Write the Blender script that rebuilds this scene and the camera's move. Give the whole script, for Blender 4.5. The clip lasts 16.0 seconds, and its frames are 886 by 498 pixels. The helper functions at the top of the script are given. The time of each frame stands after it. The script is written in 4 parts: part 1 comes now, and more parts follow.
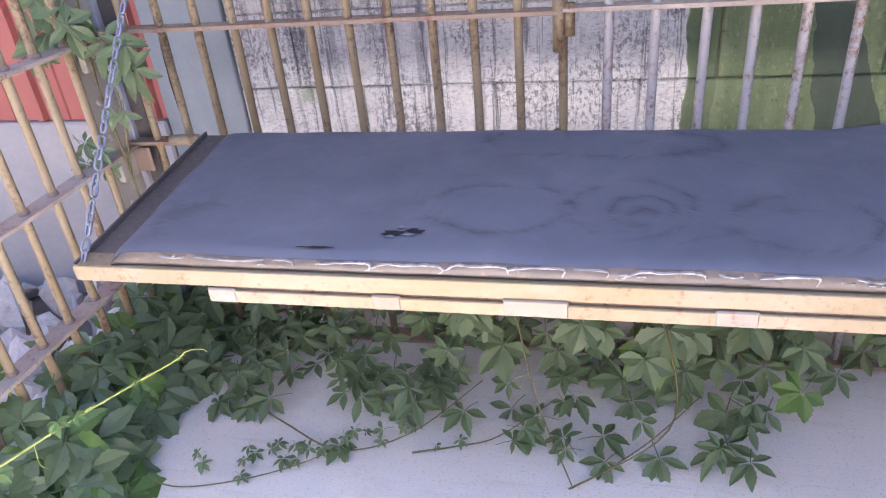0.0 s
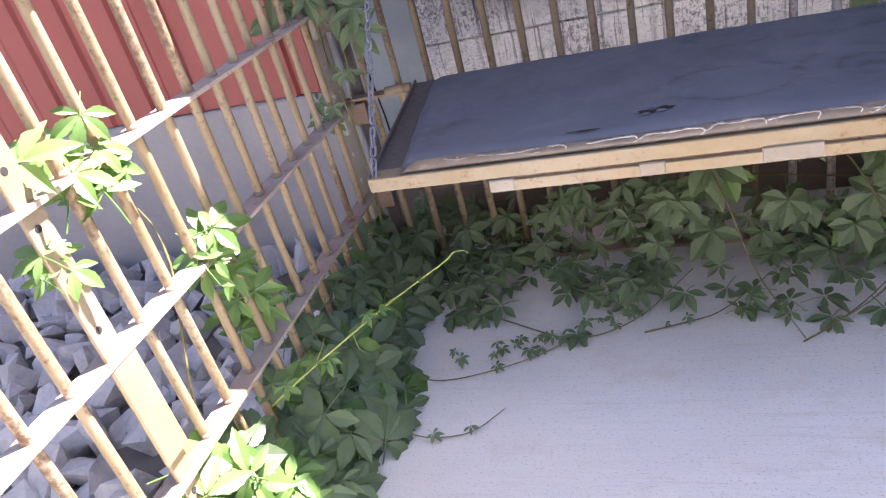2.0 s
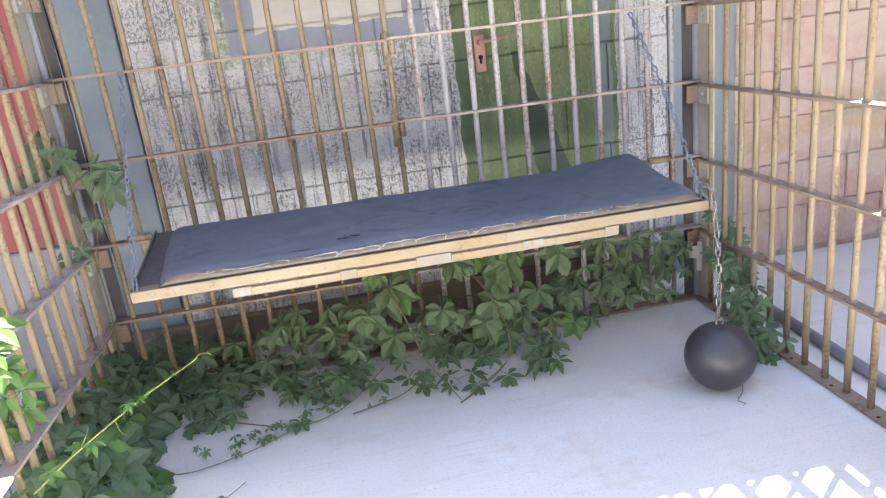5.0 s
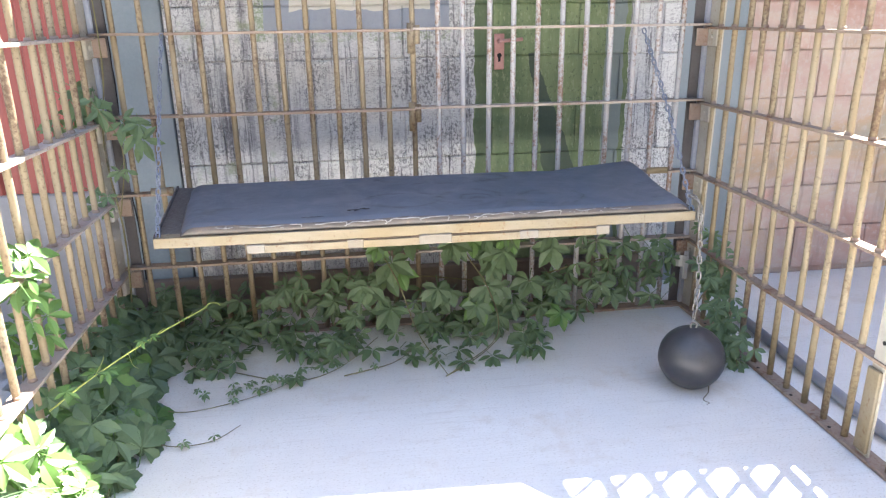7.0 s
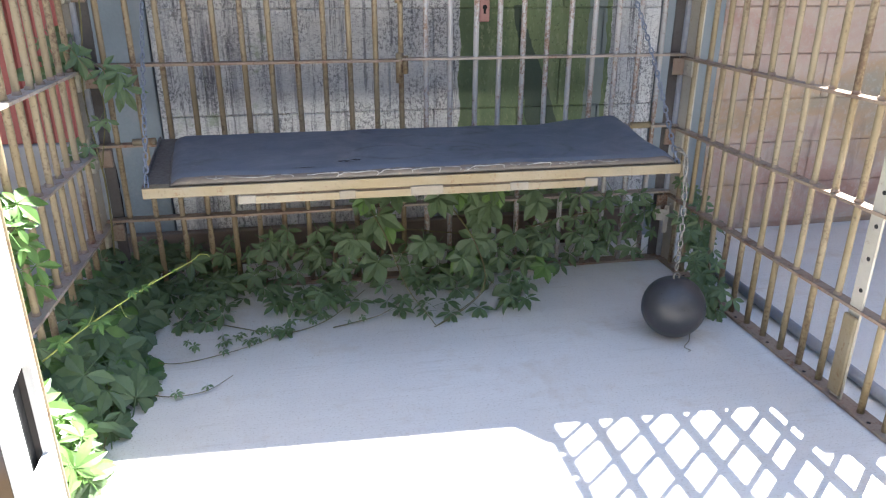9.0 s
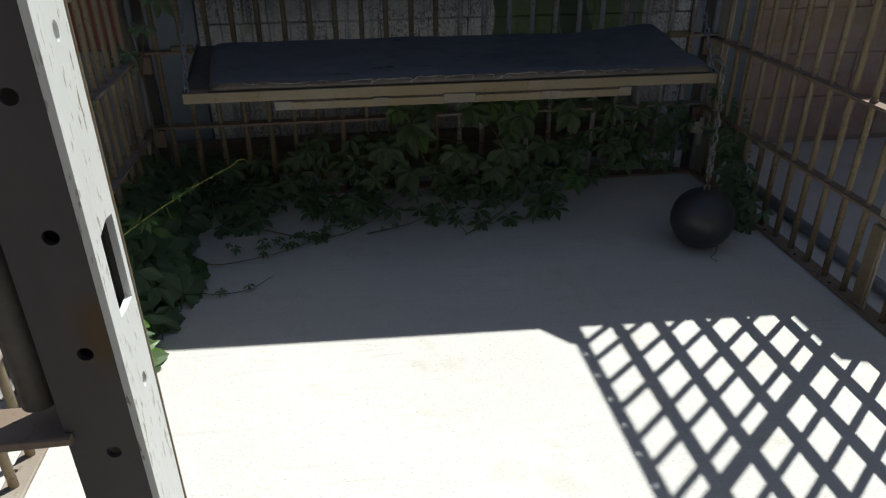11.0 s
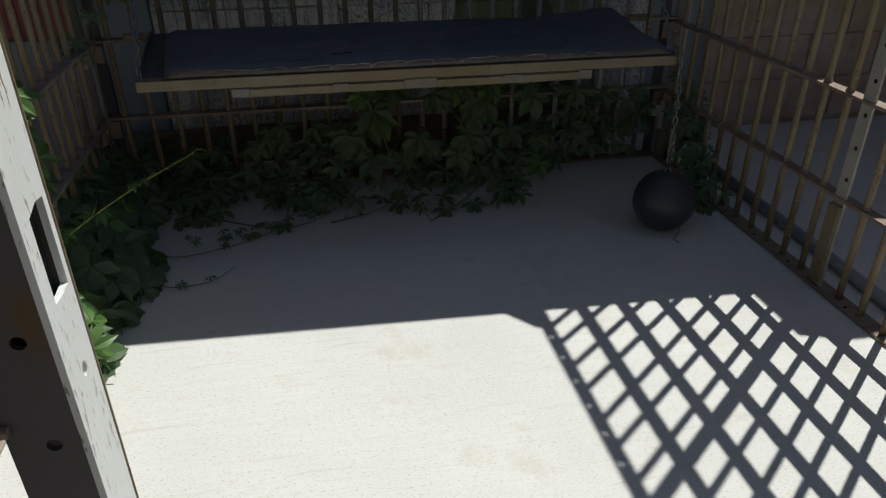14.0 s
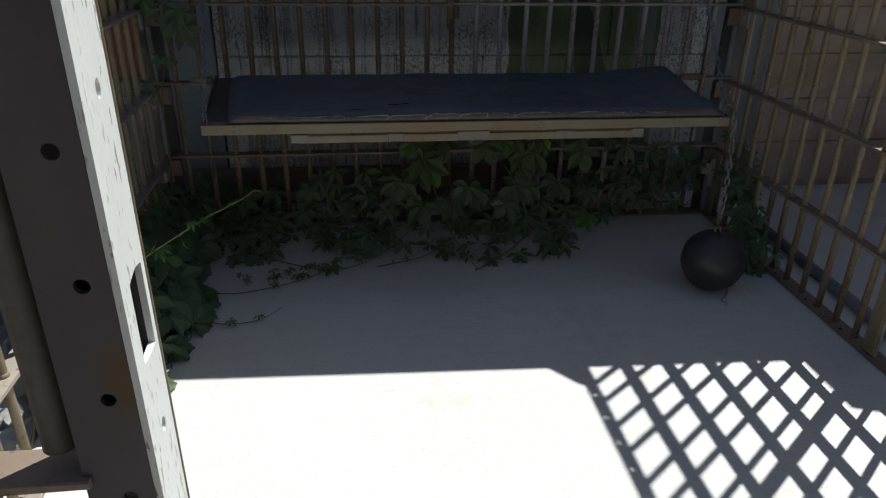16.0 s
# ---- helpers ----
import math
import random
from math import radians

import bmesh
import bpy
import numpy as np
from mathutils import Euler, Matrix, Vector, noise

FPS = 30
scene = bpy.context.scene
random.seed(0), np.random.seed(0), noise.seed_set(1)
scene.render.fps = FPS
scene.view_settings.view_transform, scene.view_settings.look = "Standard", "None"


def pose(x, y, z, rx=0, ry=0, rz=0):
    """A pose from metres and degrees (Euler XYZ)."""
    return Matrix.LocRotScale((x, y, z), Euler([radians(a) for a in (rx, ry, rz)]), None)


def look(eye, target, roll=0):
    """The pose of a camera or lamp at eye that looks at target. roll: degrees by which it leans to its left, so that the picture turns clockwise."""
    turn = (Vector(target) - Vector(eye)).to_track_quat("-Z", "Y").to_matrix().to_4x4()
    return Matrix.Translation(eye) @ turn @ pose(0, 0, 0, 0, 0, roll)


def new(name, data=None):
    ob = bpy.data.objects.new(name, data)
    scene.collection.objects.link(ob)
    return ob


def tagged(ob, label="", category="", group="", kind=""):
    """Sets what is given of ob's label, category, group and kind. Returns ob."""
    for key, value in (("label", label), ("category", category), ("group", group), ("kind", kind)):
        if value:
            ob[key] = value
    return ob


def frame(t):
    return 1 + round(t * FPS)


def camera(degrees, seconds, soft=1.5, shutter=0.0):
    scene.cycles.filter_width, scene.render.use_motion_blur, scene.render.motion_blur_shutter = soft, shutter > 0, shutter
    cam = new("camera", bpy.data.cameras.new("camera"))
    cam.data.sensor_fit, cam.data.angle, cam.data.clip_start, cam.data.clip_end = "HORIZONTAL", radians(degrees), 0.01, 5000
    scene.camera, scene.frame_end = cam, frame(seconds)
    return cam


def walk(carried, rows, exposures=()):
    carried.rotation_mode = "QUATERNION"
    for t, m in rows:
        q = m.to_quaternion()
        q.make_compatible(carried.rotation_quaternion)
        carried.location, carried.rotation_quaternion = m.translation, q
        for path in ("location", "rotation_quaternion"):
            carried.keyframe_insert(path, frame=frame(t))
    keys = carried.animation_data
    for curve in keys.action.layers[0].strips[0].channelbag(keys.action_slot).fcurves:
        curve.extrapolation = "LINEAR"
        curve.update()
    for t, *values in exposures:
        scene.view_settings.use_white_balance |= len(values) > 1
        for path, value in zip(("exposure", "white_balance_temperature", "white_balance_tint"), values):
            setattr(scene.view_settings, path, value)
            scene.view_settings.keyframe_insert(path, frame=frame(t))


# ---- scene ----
cam = camera(64.3, 16.0, soft=1.2)
PATH = [
    (0, (0.782, 0.648, 1.454), (0.343, 2.327, 0.461), -5.7),
    (0.5, (0.776, 0.54, 1.455), (0.401, 2.251, 0.489), -5.3),
    (1, (0.697, 0.423, 1.456), (0.203, 2.094, 0.475), -7.4),
    (1.5, (0.569, 0.332, 1.425), (-0.111, 1.944, 0.456), -10.9),
    (2, (0.408, 0.205, 1.42), (-0.225, 1.838, 0.453), -15.5),
    (2.5, (0.348, 0.159, 1.433), (0.119, 1.93, 0.53), -11.8),
    (3, (0.411, -0.02, 1.419), (0.638, 1.766, 0.547), -11.9),
    (3.5, (0.472, -0.236, 1.411), (0.765, 1.581, 0.629), -11.5),
    (6, (0.332, -0.645, 1.469), (0.522, 1.259, 0.89), -2.2),
    (6.5, (0.336, -0.704, 1.468), (0.508, 1.196, 0.867), -0.9),
    (7, (0.35, -0.746, 1.464), (0.606, 1.136, 0.837), -0.8),
    (7.5, (0.386, -0.743, 1.437), (0.796, 1.084, 0.734), 1.0),
    (8, (0.333, -0.728, 1.441), (0.703, 1.117, 0.763), 0.0),
    (10.5, (0.228, -0.837, 1.426), (0.531, 0.926, 0.531), 1.1),
    (11, (0.24, -0.841, 1.423), (0.48, 0.908, 0.483), -0.2),
    (11.5, (0.249, -0.84, 1.414), (0.511, 0.895, 0.454), 0.0),
    (12, (0.255, -0.847, 1.413), (0.534, 0.892, 0.464), 0.1),
    (12.5, (0.262, -0.844, 1.412), (0.542, 0.886, 0.447), -0.2),
    (13, (0.264, -0.839, 1.408), (0.572, 0.879, 0.431), -0.1),
    (13.5, (0.264, -0.839, 1.409), (0.592, 0.885, 0.449), 0.3),
    (14, (0.259, -0.837, 1.406), (0.583, 0.884, 0.44), -0.1),
    (14.5, (0.251, -0.833, 1.403), (0.565, 0.881, 0.421), 1.3),
    (15, (0.248, -0.814, 1.424), (0.555, 0.949, 0.532), 1.1),
    (15.5, (0.235, -0.823, 1.442), (0.461, 0.965, 0.574), -0.3),
    (16, (0.227, -0.837, 1.449), (0.451, 0.952, 0.583), 1.0),
]
EXPOSURES = [(0, 4.05, 6150, 25), (0.5, 4.25, 6200, 24), (1.2, 4.2, 6250, 23), (1.6, 3.75, 6250, 22), (2.0, 3.32, 6280, 23), (2.5, 3.4, 6280, 22), (3.1, 3.85, 6350, 20), (3.7, 3.75, 6350, 18), (6.0, 3.8, 6150, 9), (7.2, 3.7, 6100, 9), (8.2, 3.35, 6050, 8), (10.0, 2.1, 6000, 5), (10.5, 1.0, 6000, 4), (11.0, 0.1, 6050, 3), (11.7, -0.15, 6050, 3), (12.5, -0.2, 6100, 3), (14.5, -0.27, 6100, 3), (15.0, -0.2, 6050, 3), (15.5, 0.1, 5950, 3), (16.0, 0.15, 5950, 3)]
walk(cam, [(t, look(eye, target, roll)) for t, eye, target, roll in PATH], EXPOSURES)
SKY_STRENGTH, SUN_STRENGTH = 0.05, 5.0

# ---- world and sun ----
SUN = Vector((0.4445, 0.36, 1.0))
world = bpy.data.worlds.new("world")
scene.world = world
world.use_nodes = True
wn = world.node_tree
wn.nodes.clear()
sky = wn.nodes.new("ShaderNodeTexSky")
sky.sky_type = "NISHITA"
sky.sun_disc = False
sky.sun_elevation = math.atan2(1.0, math.hypot(0.4445, 0.36))
sky.sun_rotation = math.atan2(0.4445, 0.36)
bg = wn.nodes.new("ShaderNodeBackground")
bg.inputs[1].default_value = SKY_STRENGTH
wout = wn.nodes.new("ShaderNodeOutputWorld")
wn.links.new(sky.outputs[0], bg.inputs[0])
wn.links.new(bg.outputs[0], wout.inputs[0])
sun_data = bpy.data.lights.new("sun", "SUN")
sun_data.energy = SUN_STRENGTH
sun_data.angle = radians(0.4)
sun_data.color = (1.0, 0.95, 0.87)
sun = new("sun", sun_data)
sun.matrix_world = look(SUN * 8, (0, 0, 0))


# ---- materials ----
class Nodes:
    """Small wrapper to wire a node tree."""

    def __init__(self, name):
        self.mat = bpy.data.materials.new(name)
        self.mat.use_nodes = True
        self.t = self.mat.node_tree
        self.bsdf = self.t.nodes["Principled BSDF"]

    def node(self, kind, **values):
        n = self.t.nodes.new(kind)
        for k, v in values.items():
            setattr(n, k, v)
        return n

    def link(self, a, b):
        self.t.links.new(a, b)

    def pos(self, scale=(1, 1, 1), world_space=True):
        m = self.node("ShaderNodeMapping")
        m.inputs["Scale"].default_value = scale
        if world_space:
            self.link(self.node("ShaderNodeNewGeometry").outputs["Position"], m.inputs[0])
        else:
            self.link(self.node("ShaderNodeTexCoord").outputs["Object"], m.inputs[0])
        return m.outputs[0]

    def noise(self, scale, detail=4, rough=0.55, vec=None, distortion=0.0):
        n = self.node("ShaderNodeTexNoise")
        n.inputs["Scale"].default_value = scale
        n.inputs["Detail"].default_value = detail
        n.inputs["Roughness"].default_value = rough
        n.inputs["Distortion"].default_value = distortion
        self.link(vec if vec is not None else self.pos(), n.inputs["Vector"])
        return n.outputs[0]

    def ramp(self, fac, stops):
        r = self.node("ShaderNodeValToRGB")
        e = r.color_ramp.elements
        while len(e) < len(stops):
            e.new(0.5)
        for el, (p, c) in zip(e, stops):
            el.position = p
            el.color = (c, c, c, 1) if isinstance(c, (int, float)) else (*c, 1)
        self.link(fac, r.inputs[0])
        return r.outputs[0]

    def mix(self, fac, a, b, mode="MIX"):
        m = self.node("ShaderNodeMix", data_type="RGBA", blend_type=mode)
        for sock, v in ((m.inputs[0], fac), (m.inputs[6], a), (m.inputs[7], b)):
            if isinstance(v, bpy.types.NodeSocket):
                self.link(v, sock)
            elif isinstance(v, tuple):
                sock.default_value = (*v, 1)
            else:
                sock.default_value = v
        return m.outputs[2]

    def math(self, op, a, b=0.0):
        m = self.node("ShaderNodeMath", operation=op)
        for sock, v in ((m.inputs[0], a), (m.inputs[1], b)):
            if isinstance(v, bpy.types.NodeSocket):
                self.link(v, sock)
            else:
                sock.default_value = v
        return m.outputs[0]

    def finish(self, color, rough=0.6, metal=0.0, bump=None, strength=0.3, dist=0.01):
        if isinstance(color, tuple):
            self.bsdf.inputs["Base Color"].default_value = (*color, 1)
        else:
            self.link(color, self.bsdf.inputs["Base Color"])
        if isinstance(rough, bpy.types.NodeSocket):
            self.link(rough, self.bsdf.inputs["Roughness"])
        else:
            self.bsdf.inputs["Roughness"].default_value = rough
        if isinstance(metal, bpy.types.NodeSocket):
            self.link(metal, self.bsdf.inputs["Metallic"])
        else:
            self.bsdf.inputs["Metallic"].default_value = metal
        if bump is not None:
            b = self.node("ShaderNodeBump")
            b.inputs["Strength"].default_value = strength
            b.inputs["Distance"].default_value = dist
            self.link(bump, b.inputs["Height"])
            self.link(b.outputs[0], self.bsdf.inputs["Normal"])
        return self.mat


def make_concrete():
    n = Nodes("concrete_slab")
    broad = n.noise(1.6, 5, 0.6)
    fine = n.noise(60, 4, 0.7)
    brush = n.noise(9, 5, 0.7, n.pos((0.35, 9, 1)))
    pits = n.noise(190, 4, 0.7, n.pos((0.5, 1.2, 1)))
    base = n.ramp(broad, [(0.25, (0.66, 0.635, 0.61)), (0.55, (0.74, 0.72, 0.69)), (0.8, (0.78, 0.765, 0.74))])
    c = n.mix(n.ramp(brush, [(0.35, 0.0), (0.7, 0.35)]), base, (0.62, 0.59, 0.55))
    c = n.mix(n.ramp(pits, [(0.575, 0.0), (0.64, 0.72)]), c, (0.38, 0.33, 0.27))
    c = n.mix(n.ramp(n.noise(3.1, 6, 0.75), [(0.54, 0.0), (0.70, 0.55)]), c, (0.56, 0.48, 0.39))
    lines = n.noise(40, 3, 0.6, n.pos((0.06, 1.0, 1)))
    c = n.mix(n.ramp(lines, [(0.60, 0.0), (0.69, 0.24)]), c, (0.46, 0.41, 0.35))
    c = n.mix(n.ramp(fine, [(0.45, 0.0), (0.8, 0.25)]), c, (0.76, 0.74, 0.71))
    h = n.math("ADD", n.math("MULTIPLY", brush, 0.7), n.math("MULTIPLY", pits, 0.5))
    return n.finish(c, n.ramp(fine, [(0.3, 0.75), (0.7, 0.92)]), 0, h, 0.25, 0.004)


def make_flaking():
    """White paint, chipped in long flakes down to brown primer and rust."""
    n = Nodes("flaking_white_paint")
    broad = n.noise(7, 5, 0.7, n.pos((1, 1, 0.5)))
    fleck = n.noise(190, 3, 0.6, n.pos((1, 1, 0.22)))
    c = n.ramp(broad, [(0.3, (0.86, 0.86, 0.85)), (0.62, (0.82, 0.81, 0.78)), (0.72, (0.58, 0.50, 0.38))])
    c = n.mix(n.math("MULTIPLY", n.ramp(fleck, [(0.60, 0.0), (0.65, 0.85)]), n.ramp(broad, [(0.42, 0.15), (0.60, 1.0)])), c, (0.22, 0.15, 0.09))
    return n.finish(c, n.ramp(fleck, [(0.4, 0.45), (0.7, 0.8)]), 0, fleck, 0.4, 0.002)


def make_jamb_face():
    """Brown grey steel with faint runs and one rust stain beside the lock slot."""
    n = Nodes("brown_grey_jamb_steel")
    big = n.noise(5, 5, 0.62, n.pos((1, 1, 0.3)))
    fine = n.noise(80, 4, 0.7)
    c = n.mix(n.ramp(big, [(0.32, 0.0), (0.68, 1.0)]), (0.076, 0.067, 0.073), (0.115, 0.104, 0.112))
    c = n.mix(n.ramp(n.noise(13, 6, 0.75), [(0.60, 0.0), (0.70, 0.6)]), c, (0.12, 0.085, 0.060))
    sep = n.node("ShaderNodeSeparateXYZ")
    n.link(n.node("ShaderNodeTexCoord").outputs["Object"], sep.inputs[0])
    dx = n.math("MULTIPLY", n.math("SUBTRACT", sep.outputs[0], 0.112), 1.6)
    dz = n.math("SUBTRACT", sep.outputs[2], 0.985)
    r = n.math("SQRT", n.math("ADD", n.math("MULTIPLY", dx, dx), n.math("MULTIPLY", dz, dz)))
    r = n.math("ADD", r, n.math("MULTIPLY", n.math("SUBTRACT", n.noise(40, 4, 0.7), 0.5), 0.05))
    c = n.mix(n.ramp(r, [(0.020, 0.9), (0.050, 0.0)]), c, (0.13, 0.080, 0.035))
    return n.finish(c, n.ramp(fine, [(0.3, 0.4), (0.7, 0.6)]), 0.2, fine, 0.2, 0.002)


def make_painted_steel(name, paint, rust, amount, pale, chips=0.5):
    """Old paint over steel: rust through it, pale chalky wear, fine grain."""
    n = Nodes(name)
    v = n.pos()
    streak = n.noise(14, 5, 0.65, n.pos((1, 1, 0.16)))
    fine = n.noise(75, 4, 0.7, v)
    broad = n.noise(3.3, 3, 0.6, v)
    c = n.mix(n.ramp(broad, [(0.35, 0.0), (0.68, 0.85)]), paint, pale)
    lo = 0.66 - 0.3 * amount
    mask = n.ramp(n.mix(0.4, streak, fine), [(lo, 0.0), (lo + 0.1, 1.0)])
    c = n.mix(n.math("MULTIPLY", mask, 0.85), c, rust)
    c = n.mix(n.ramp(fine, [(0.62, 0.0), (0.7, chips)]), c, (0.09, 0.06, 0.045))
    return n.finish(c, n.ramp(fine, [(0.3, 0.45), (0.7, 0.8)]), 0.1, n.mix(0.5, fine, streak), 0.35, 0.002)


def make_grey_wall():
    """Painted block wall: grey coat with dark runs, a painted window and a painted green door with its frame."""
    n = Nodes("painted_block_wall")
    geo = n.node("ShaderNodeNewGeometry")
    sep = n.node("ShaderNodeSeparateXYZ")
    n.link(geo.outputs["Position"], sep.inputs[0])
    wob = n.noise(7, 3, 0.6)
    wobble = n.math("MULTIPLY", n.math("SUBTRACT", wob, 0.5), 0.05)
    x = n.math("ADD", sep.outputs[0], wobble)
    z = n.math("ADD", sep.outputs[2], wobble)

    def box(x0, x1, z0, z1):
        a = n.math("MULTIPLY", n.math("GREATER_THAN", x, x0), n.math("LESS_THAN", x, x1))
        b = n.math("MULTIPLY", n.math("GREATER_THAN", z, z0), n.math("LESS_THAN", z, z1))
        return n.math("MULTIPLY", a, b)

    runs = n.noise(12, 5, 0.7, n.pos((1.0, 1, 0.06)))
    runs2 = n.noise(36, 6, 0.8, n.pos((1.0, 1, 0.04)))
    speck = n.noise(48, 5, 0.75)
    broad = n.noise(2.2, 4, 0.6)
    grey = n.ramp(broad, [(0.25, (0.45, 0.455, 0.47)), (0.5, (0.57, 0.565, 0.55)), (0.75, (0.66, 0.64, 0.60))])
    grey = n.mix(n.ramp(runs, [(0.55, 0.0), (0.62, 0.55)]), grey, (0.15, 0.14, 0.165))
    grey = n.mix(n.ramp(runs2, [(0.56, 0.0), (0.60, 0.7)]), grey, (0.06, 0.055, 0.068))
    patch = n.math("MULTIPLY", n.ramp(n.noise(85, 5, 0.75, n.pos((1, 1, 0.6))), [(0.50, 0.0), (0.56, 0.8)]), n.ramp(n.noise(3.4, 3, 0.6), [(0.46, 0.0), (0.56, 0.9)]))
    grey = n.mix(patch, grey, (0.085, 0.08, 0.09))
    stipple = n.noise(95, 4, 0.75, n.pos((0.75, 1, 1.5)), 0.6)
    grey = n.mix(n.math("MULTIPLY", n.ramp(stipple, [(0.53, 0.0), (0.60, 0.75)]), n.ramp(n.noise(5, 4, 0.7, n.pos((1.6, 1, 0.4))), [(0.38, 0.25), (0.62, 1.0)])), grey, (0.13, 0.125, 0.13))
    grey = n.mix(n.ramp(stipple, [(0.36, 0.55), (0.43, 0.0)]), grey, (0.74, 0.73, 0.70))
    moss = n.math("MULTIPLY", n.ramp(n.noise(6, 4, 0.6), [(0.58, 0.0), (0.66, 0.6)]), n.math("LESS_THAN", x, 0.1))
    grey = n.mix(moss, grey, (0.20, 0.24, 0.13))
    # painted window with frame and sill
    c = n.mix(box(-0.005, 0.887, 1.40, 2.3), grey, n.mix(speck, (0.24, 0.26, 0.31), (0.32, 0.34, 0.38)))
    c = n.mix(box(0.124, 0.798, 1.50, 2.2), c, n.mix(speck, (0.54, 0.51, 0.44), (0.64, 0.61, 0.54)))
    c = n.mix(n.math("MULTIPLY", box(-0.045, 0.90, 1.355, 1.40), n.ramp(speck, [(0.45, 0.0), (0.60, 0.55)])), c, (0.19, 0.25, 0.11))
    c = n.mix(n.math("MULTIPLY", box(-0.055, -0.005, 1.36, 2.3), n.ramp(speck, [(0.40, 0.1), (0.55, 0.75)])), c, (0.20, 0.26, 0.13))
    # painted door
    wood = n.noise(16, 5, 0.6, n.pos((1, 1, 0.1)))
    green = n.ramp(n.mix(0.5, wood, broad), [(0.3, (0.085, 0.12, 0.06)), (0.5, (0.15, 0.195, 0.095)), (0.72, (0.25, 0.295, 0.16))])
    green = n.mix(n.ramp(speck, [(0.58, 0.0), (0.64, 0.65)]), green, (0.06, 0.08, 0.045))
    green = n.mix(n.ramp(n.noise(70, 4, 0.7, n.pos((1, 1, 0.45))), [(0.56, 0.0), (0.63, 0.5)]), green, (0.30, 0.33, 0.20))
    green = n.mix(n.math("MULTIPLY", box(1.02, 1.10, 0, 3), 0.6), green, (0.08, 0.11, 0.06))
    green = n.mix(n.math("MULTIPLY", box(1.70, 1.80, 0, 3), 0.75), green, (0.22, 0.25, 0.27))
    c = n.mix(box(1.016, 1.825, -0.1, 2.45), c, green)
    # dark triangle on the door: a shadow painted into its colour
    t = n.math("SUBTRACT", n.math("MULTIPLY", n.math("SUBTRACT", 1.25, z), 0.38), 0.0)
    shadow_wedge = n.math("MULTIPLY", n.math("LESS_THAN", x, n.math("ADD", 1.345, t)), n.math("GREATER_THAN", x, n.math("ADD", 1.30, n.math("MULTIPLY", t, 0.40))))
    shadow_wedge = n.math("MULTIPLY", shadow_wedge, n.math("MULTIPLY", n.math("LESS_THAN", z, 1.28), n.math("GREATER_THAN", z, 0.3)))
    c = n.mix(n.math("MULTIPLY", shadow_wedge, 0.85), c, (0.05, 0.07, 0.055))
    h = n.math("ADD", n.math("MULTIPLY", stipple, -0.9), n.math("MULTIPLY", runs, 0.3))
    return n.finish(c, 0.85, 0, h, 0.6, 0.006)


def make_mural():
    """Faded pink, ochre and cream paint over large blocks."""
    n = Nodes("faded_mural_paint")
    a = n.noise(1.3, 5, 0.6, n.pos((1, 1, 1.6)), 0.6)
    c = n.ramp(a, [(0.3, (0.293, 0.161, 0.132)), (0.42, (0.391, 0.259, 0.220)), (0.52, (0.440, 0.352, 0.304)), (0.62, (0.411, 0.293, 0.196)), (0.75, (0.293, 0.274, 0.225))])
    grain = n.noise(42, 5, 0.7)
    c = n.mix(n.ramp(grain, [(0.52, 0.0), (0.62, 0.4)]), c, (0.450, 0.420, 0.382))
    runs = n.noise(9, 5, 0.7, n.pos((1, 1, 0.12)))
    c = n.mix(n.ramp(runs, [(0.58, 0.0), (0.68, 0.5)]), c, (0.196, 0.152, 0.137))
    return n.finish(c, 0.88, 0, grain, 0.45, 0.006)


def make_plain(name, a, b, scale=6, rough=0.8, metal=0.0, bump_scale=60, strength=0.3, dist=0.004, stretch=(1, 1, 1), dirt=None, specular=0.5):
    n = Nodes(name)
    big = n.noise(scale, 5, 0.62, n.pos(stretch))
    fine = n.noise(bump_scale, 4, 0.7)
    c = n.mix(n.ramp(big, [(0.32, 0.0), (0.68, 1.0)]), a, b)
    if dirt:
        c = n.mix(n.ramp(n.noise(scale * 2.7, 6, 0.75), [(0.56, 0.0), (0.68, 0.8)]), c, dirt)
    c = n.mix(n.math("MULTIPLY", n.ramp(fine, [(0.4, 0.0), (0.75, 1.0)]), 0.25), c, tuple(min(1, v * 1.35) for v in b))
    n.bsdf.inputs["Specular IOR Level"].default_value = specular
    return n.finish(c, n.ramp(fine, [(0.3, max(0.05, rough - 0.1)), (0.7, min(1, rough + 0.1))]), metal, fine, strength, dist)


def make_leaf(name, a, b):
    n = Nodes(name)
    info = n.node("ShaderNodeObjectInfo")
    c = n.mix(info.outputs["Random"], a, b)
    c = n.mix(n.math("MULTIPLY", n.ramp(n.noise(22, 3, 0.6), [(0.4, 0.0), (0.7, 1.0)]), 0.35), c, tuple(v * 1.5 for v in b))
    n.link(c, n.bsdf.inputs["Base Color"])
    n.bsdf.inputs["Roughness"].default_value = 0.42
    tr = n.node("ShaderNodeBsdfTranslucent")
    n.link(n.mix(0.5, c, (0.22, 0.36, 0.03)), tr.inputs[0])
    mx = n.node("ShaderNodeMixShader")
    mx.inputs[0].default_value = 0.27
    out = n.t.nodes["Material Output"]
    n.link(n.bsdf.outputs[0], mx.inputs[1])
    n.link(tr.outputs[0], mx.inputs[2])
    n.link(mx.outputs[0], out.inputs[0])
    return n.mat


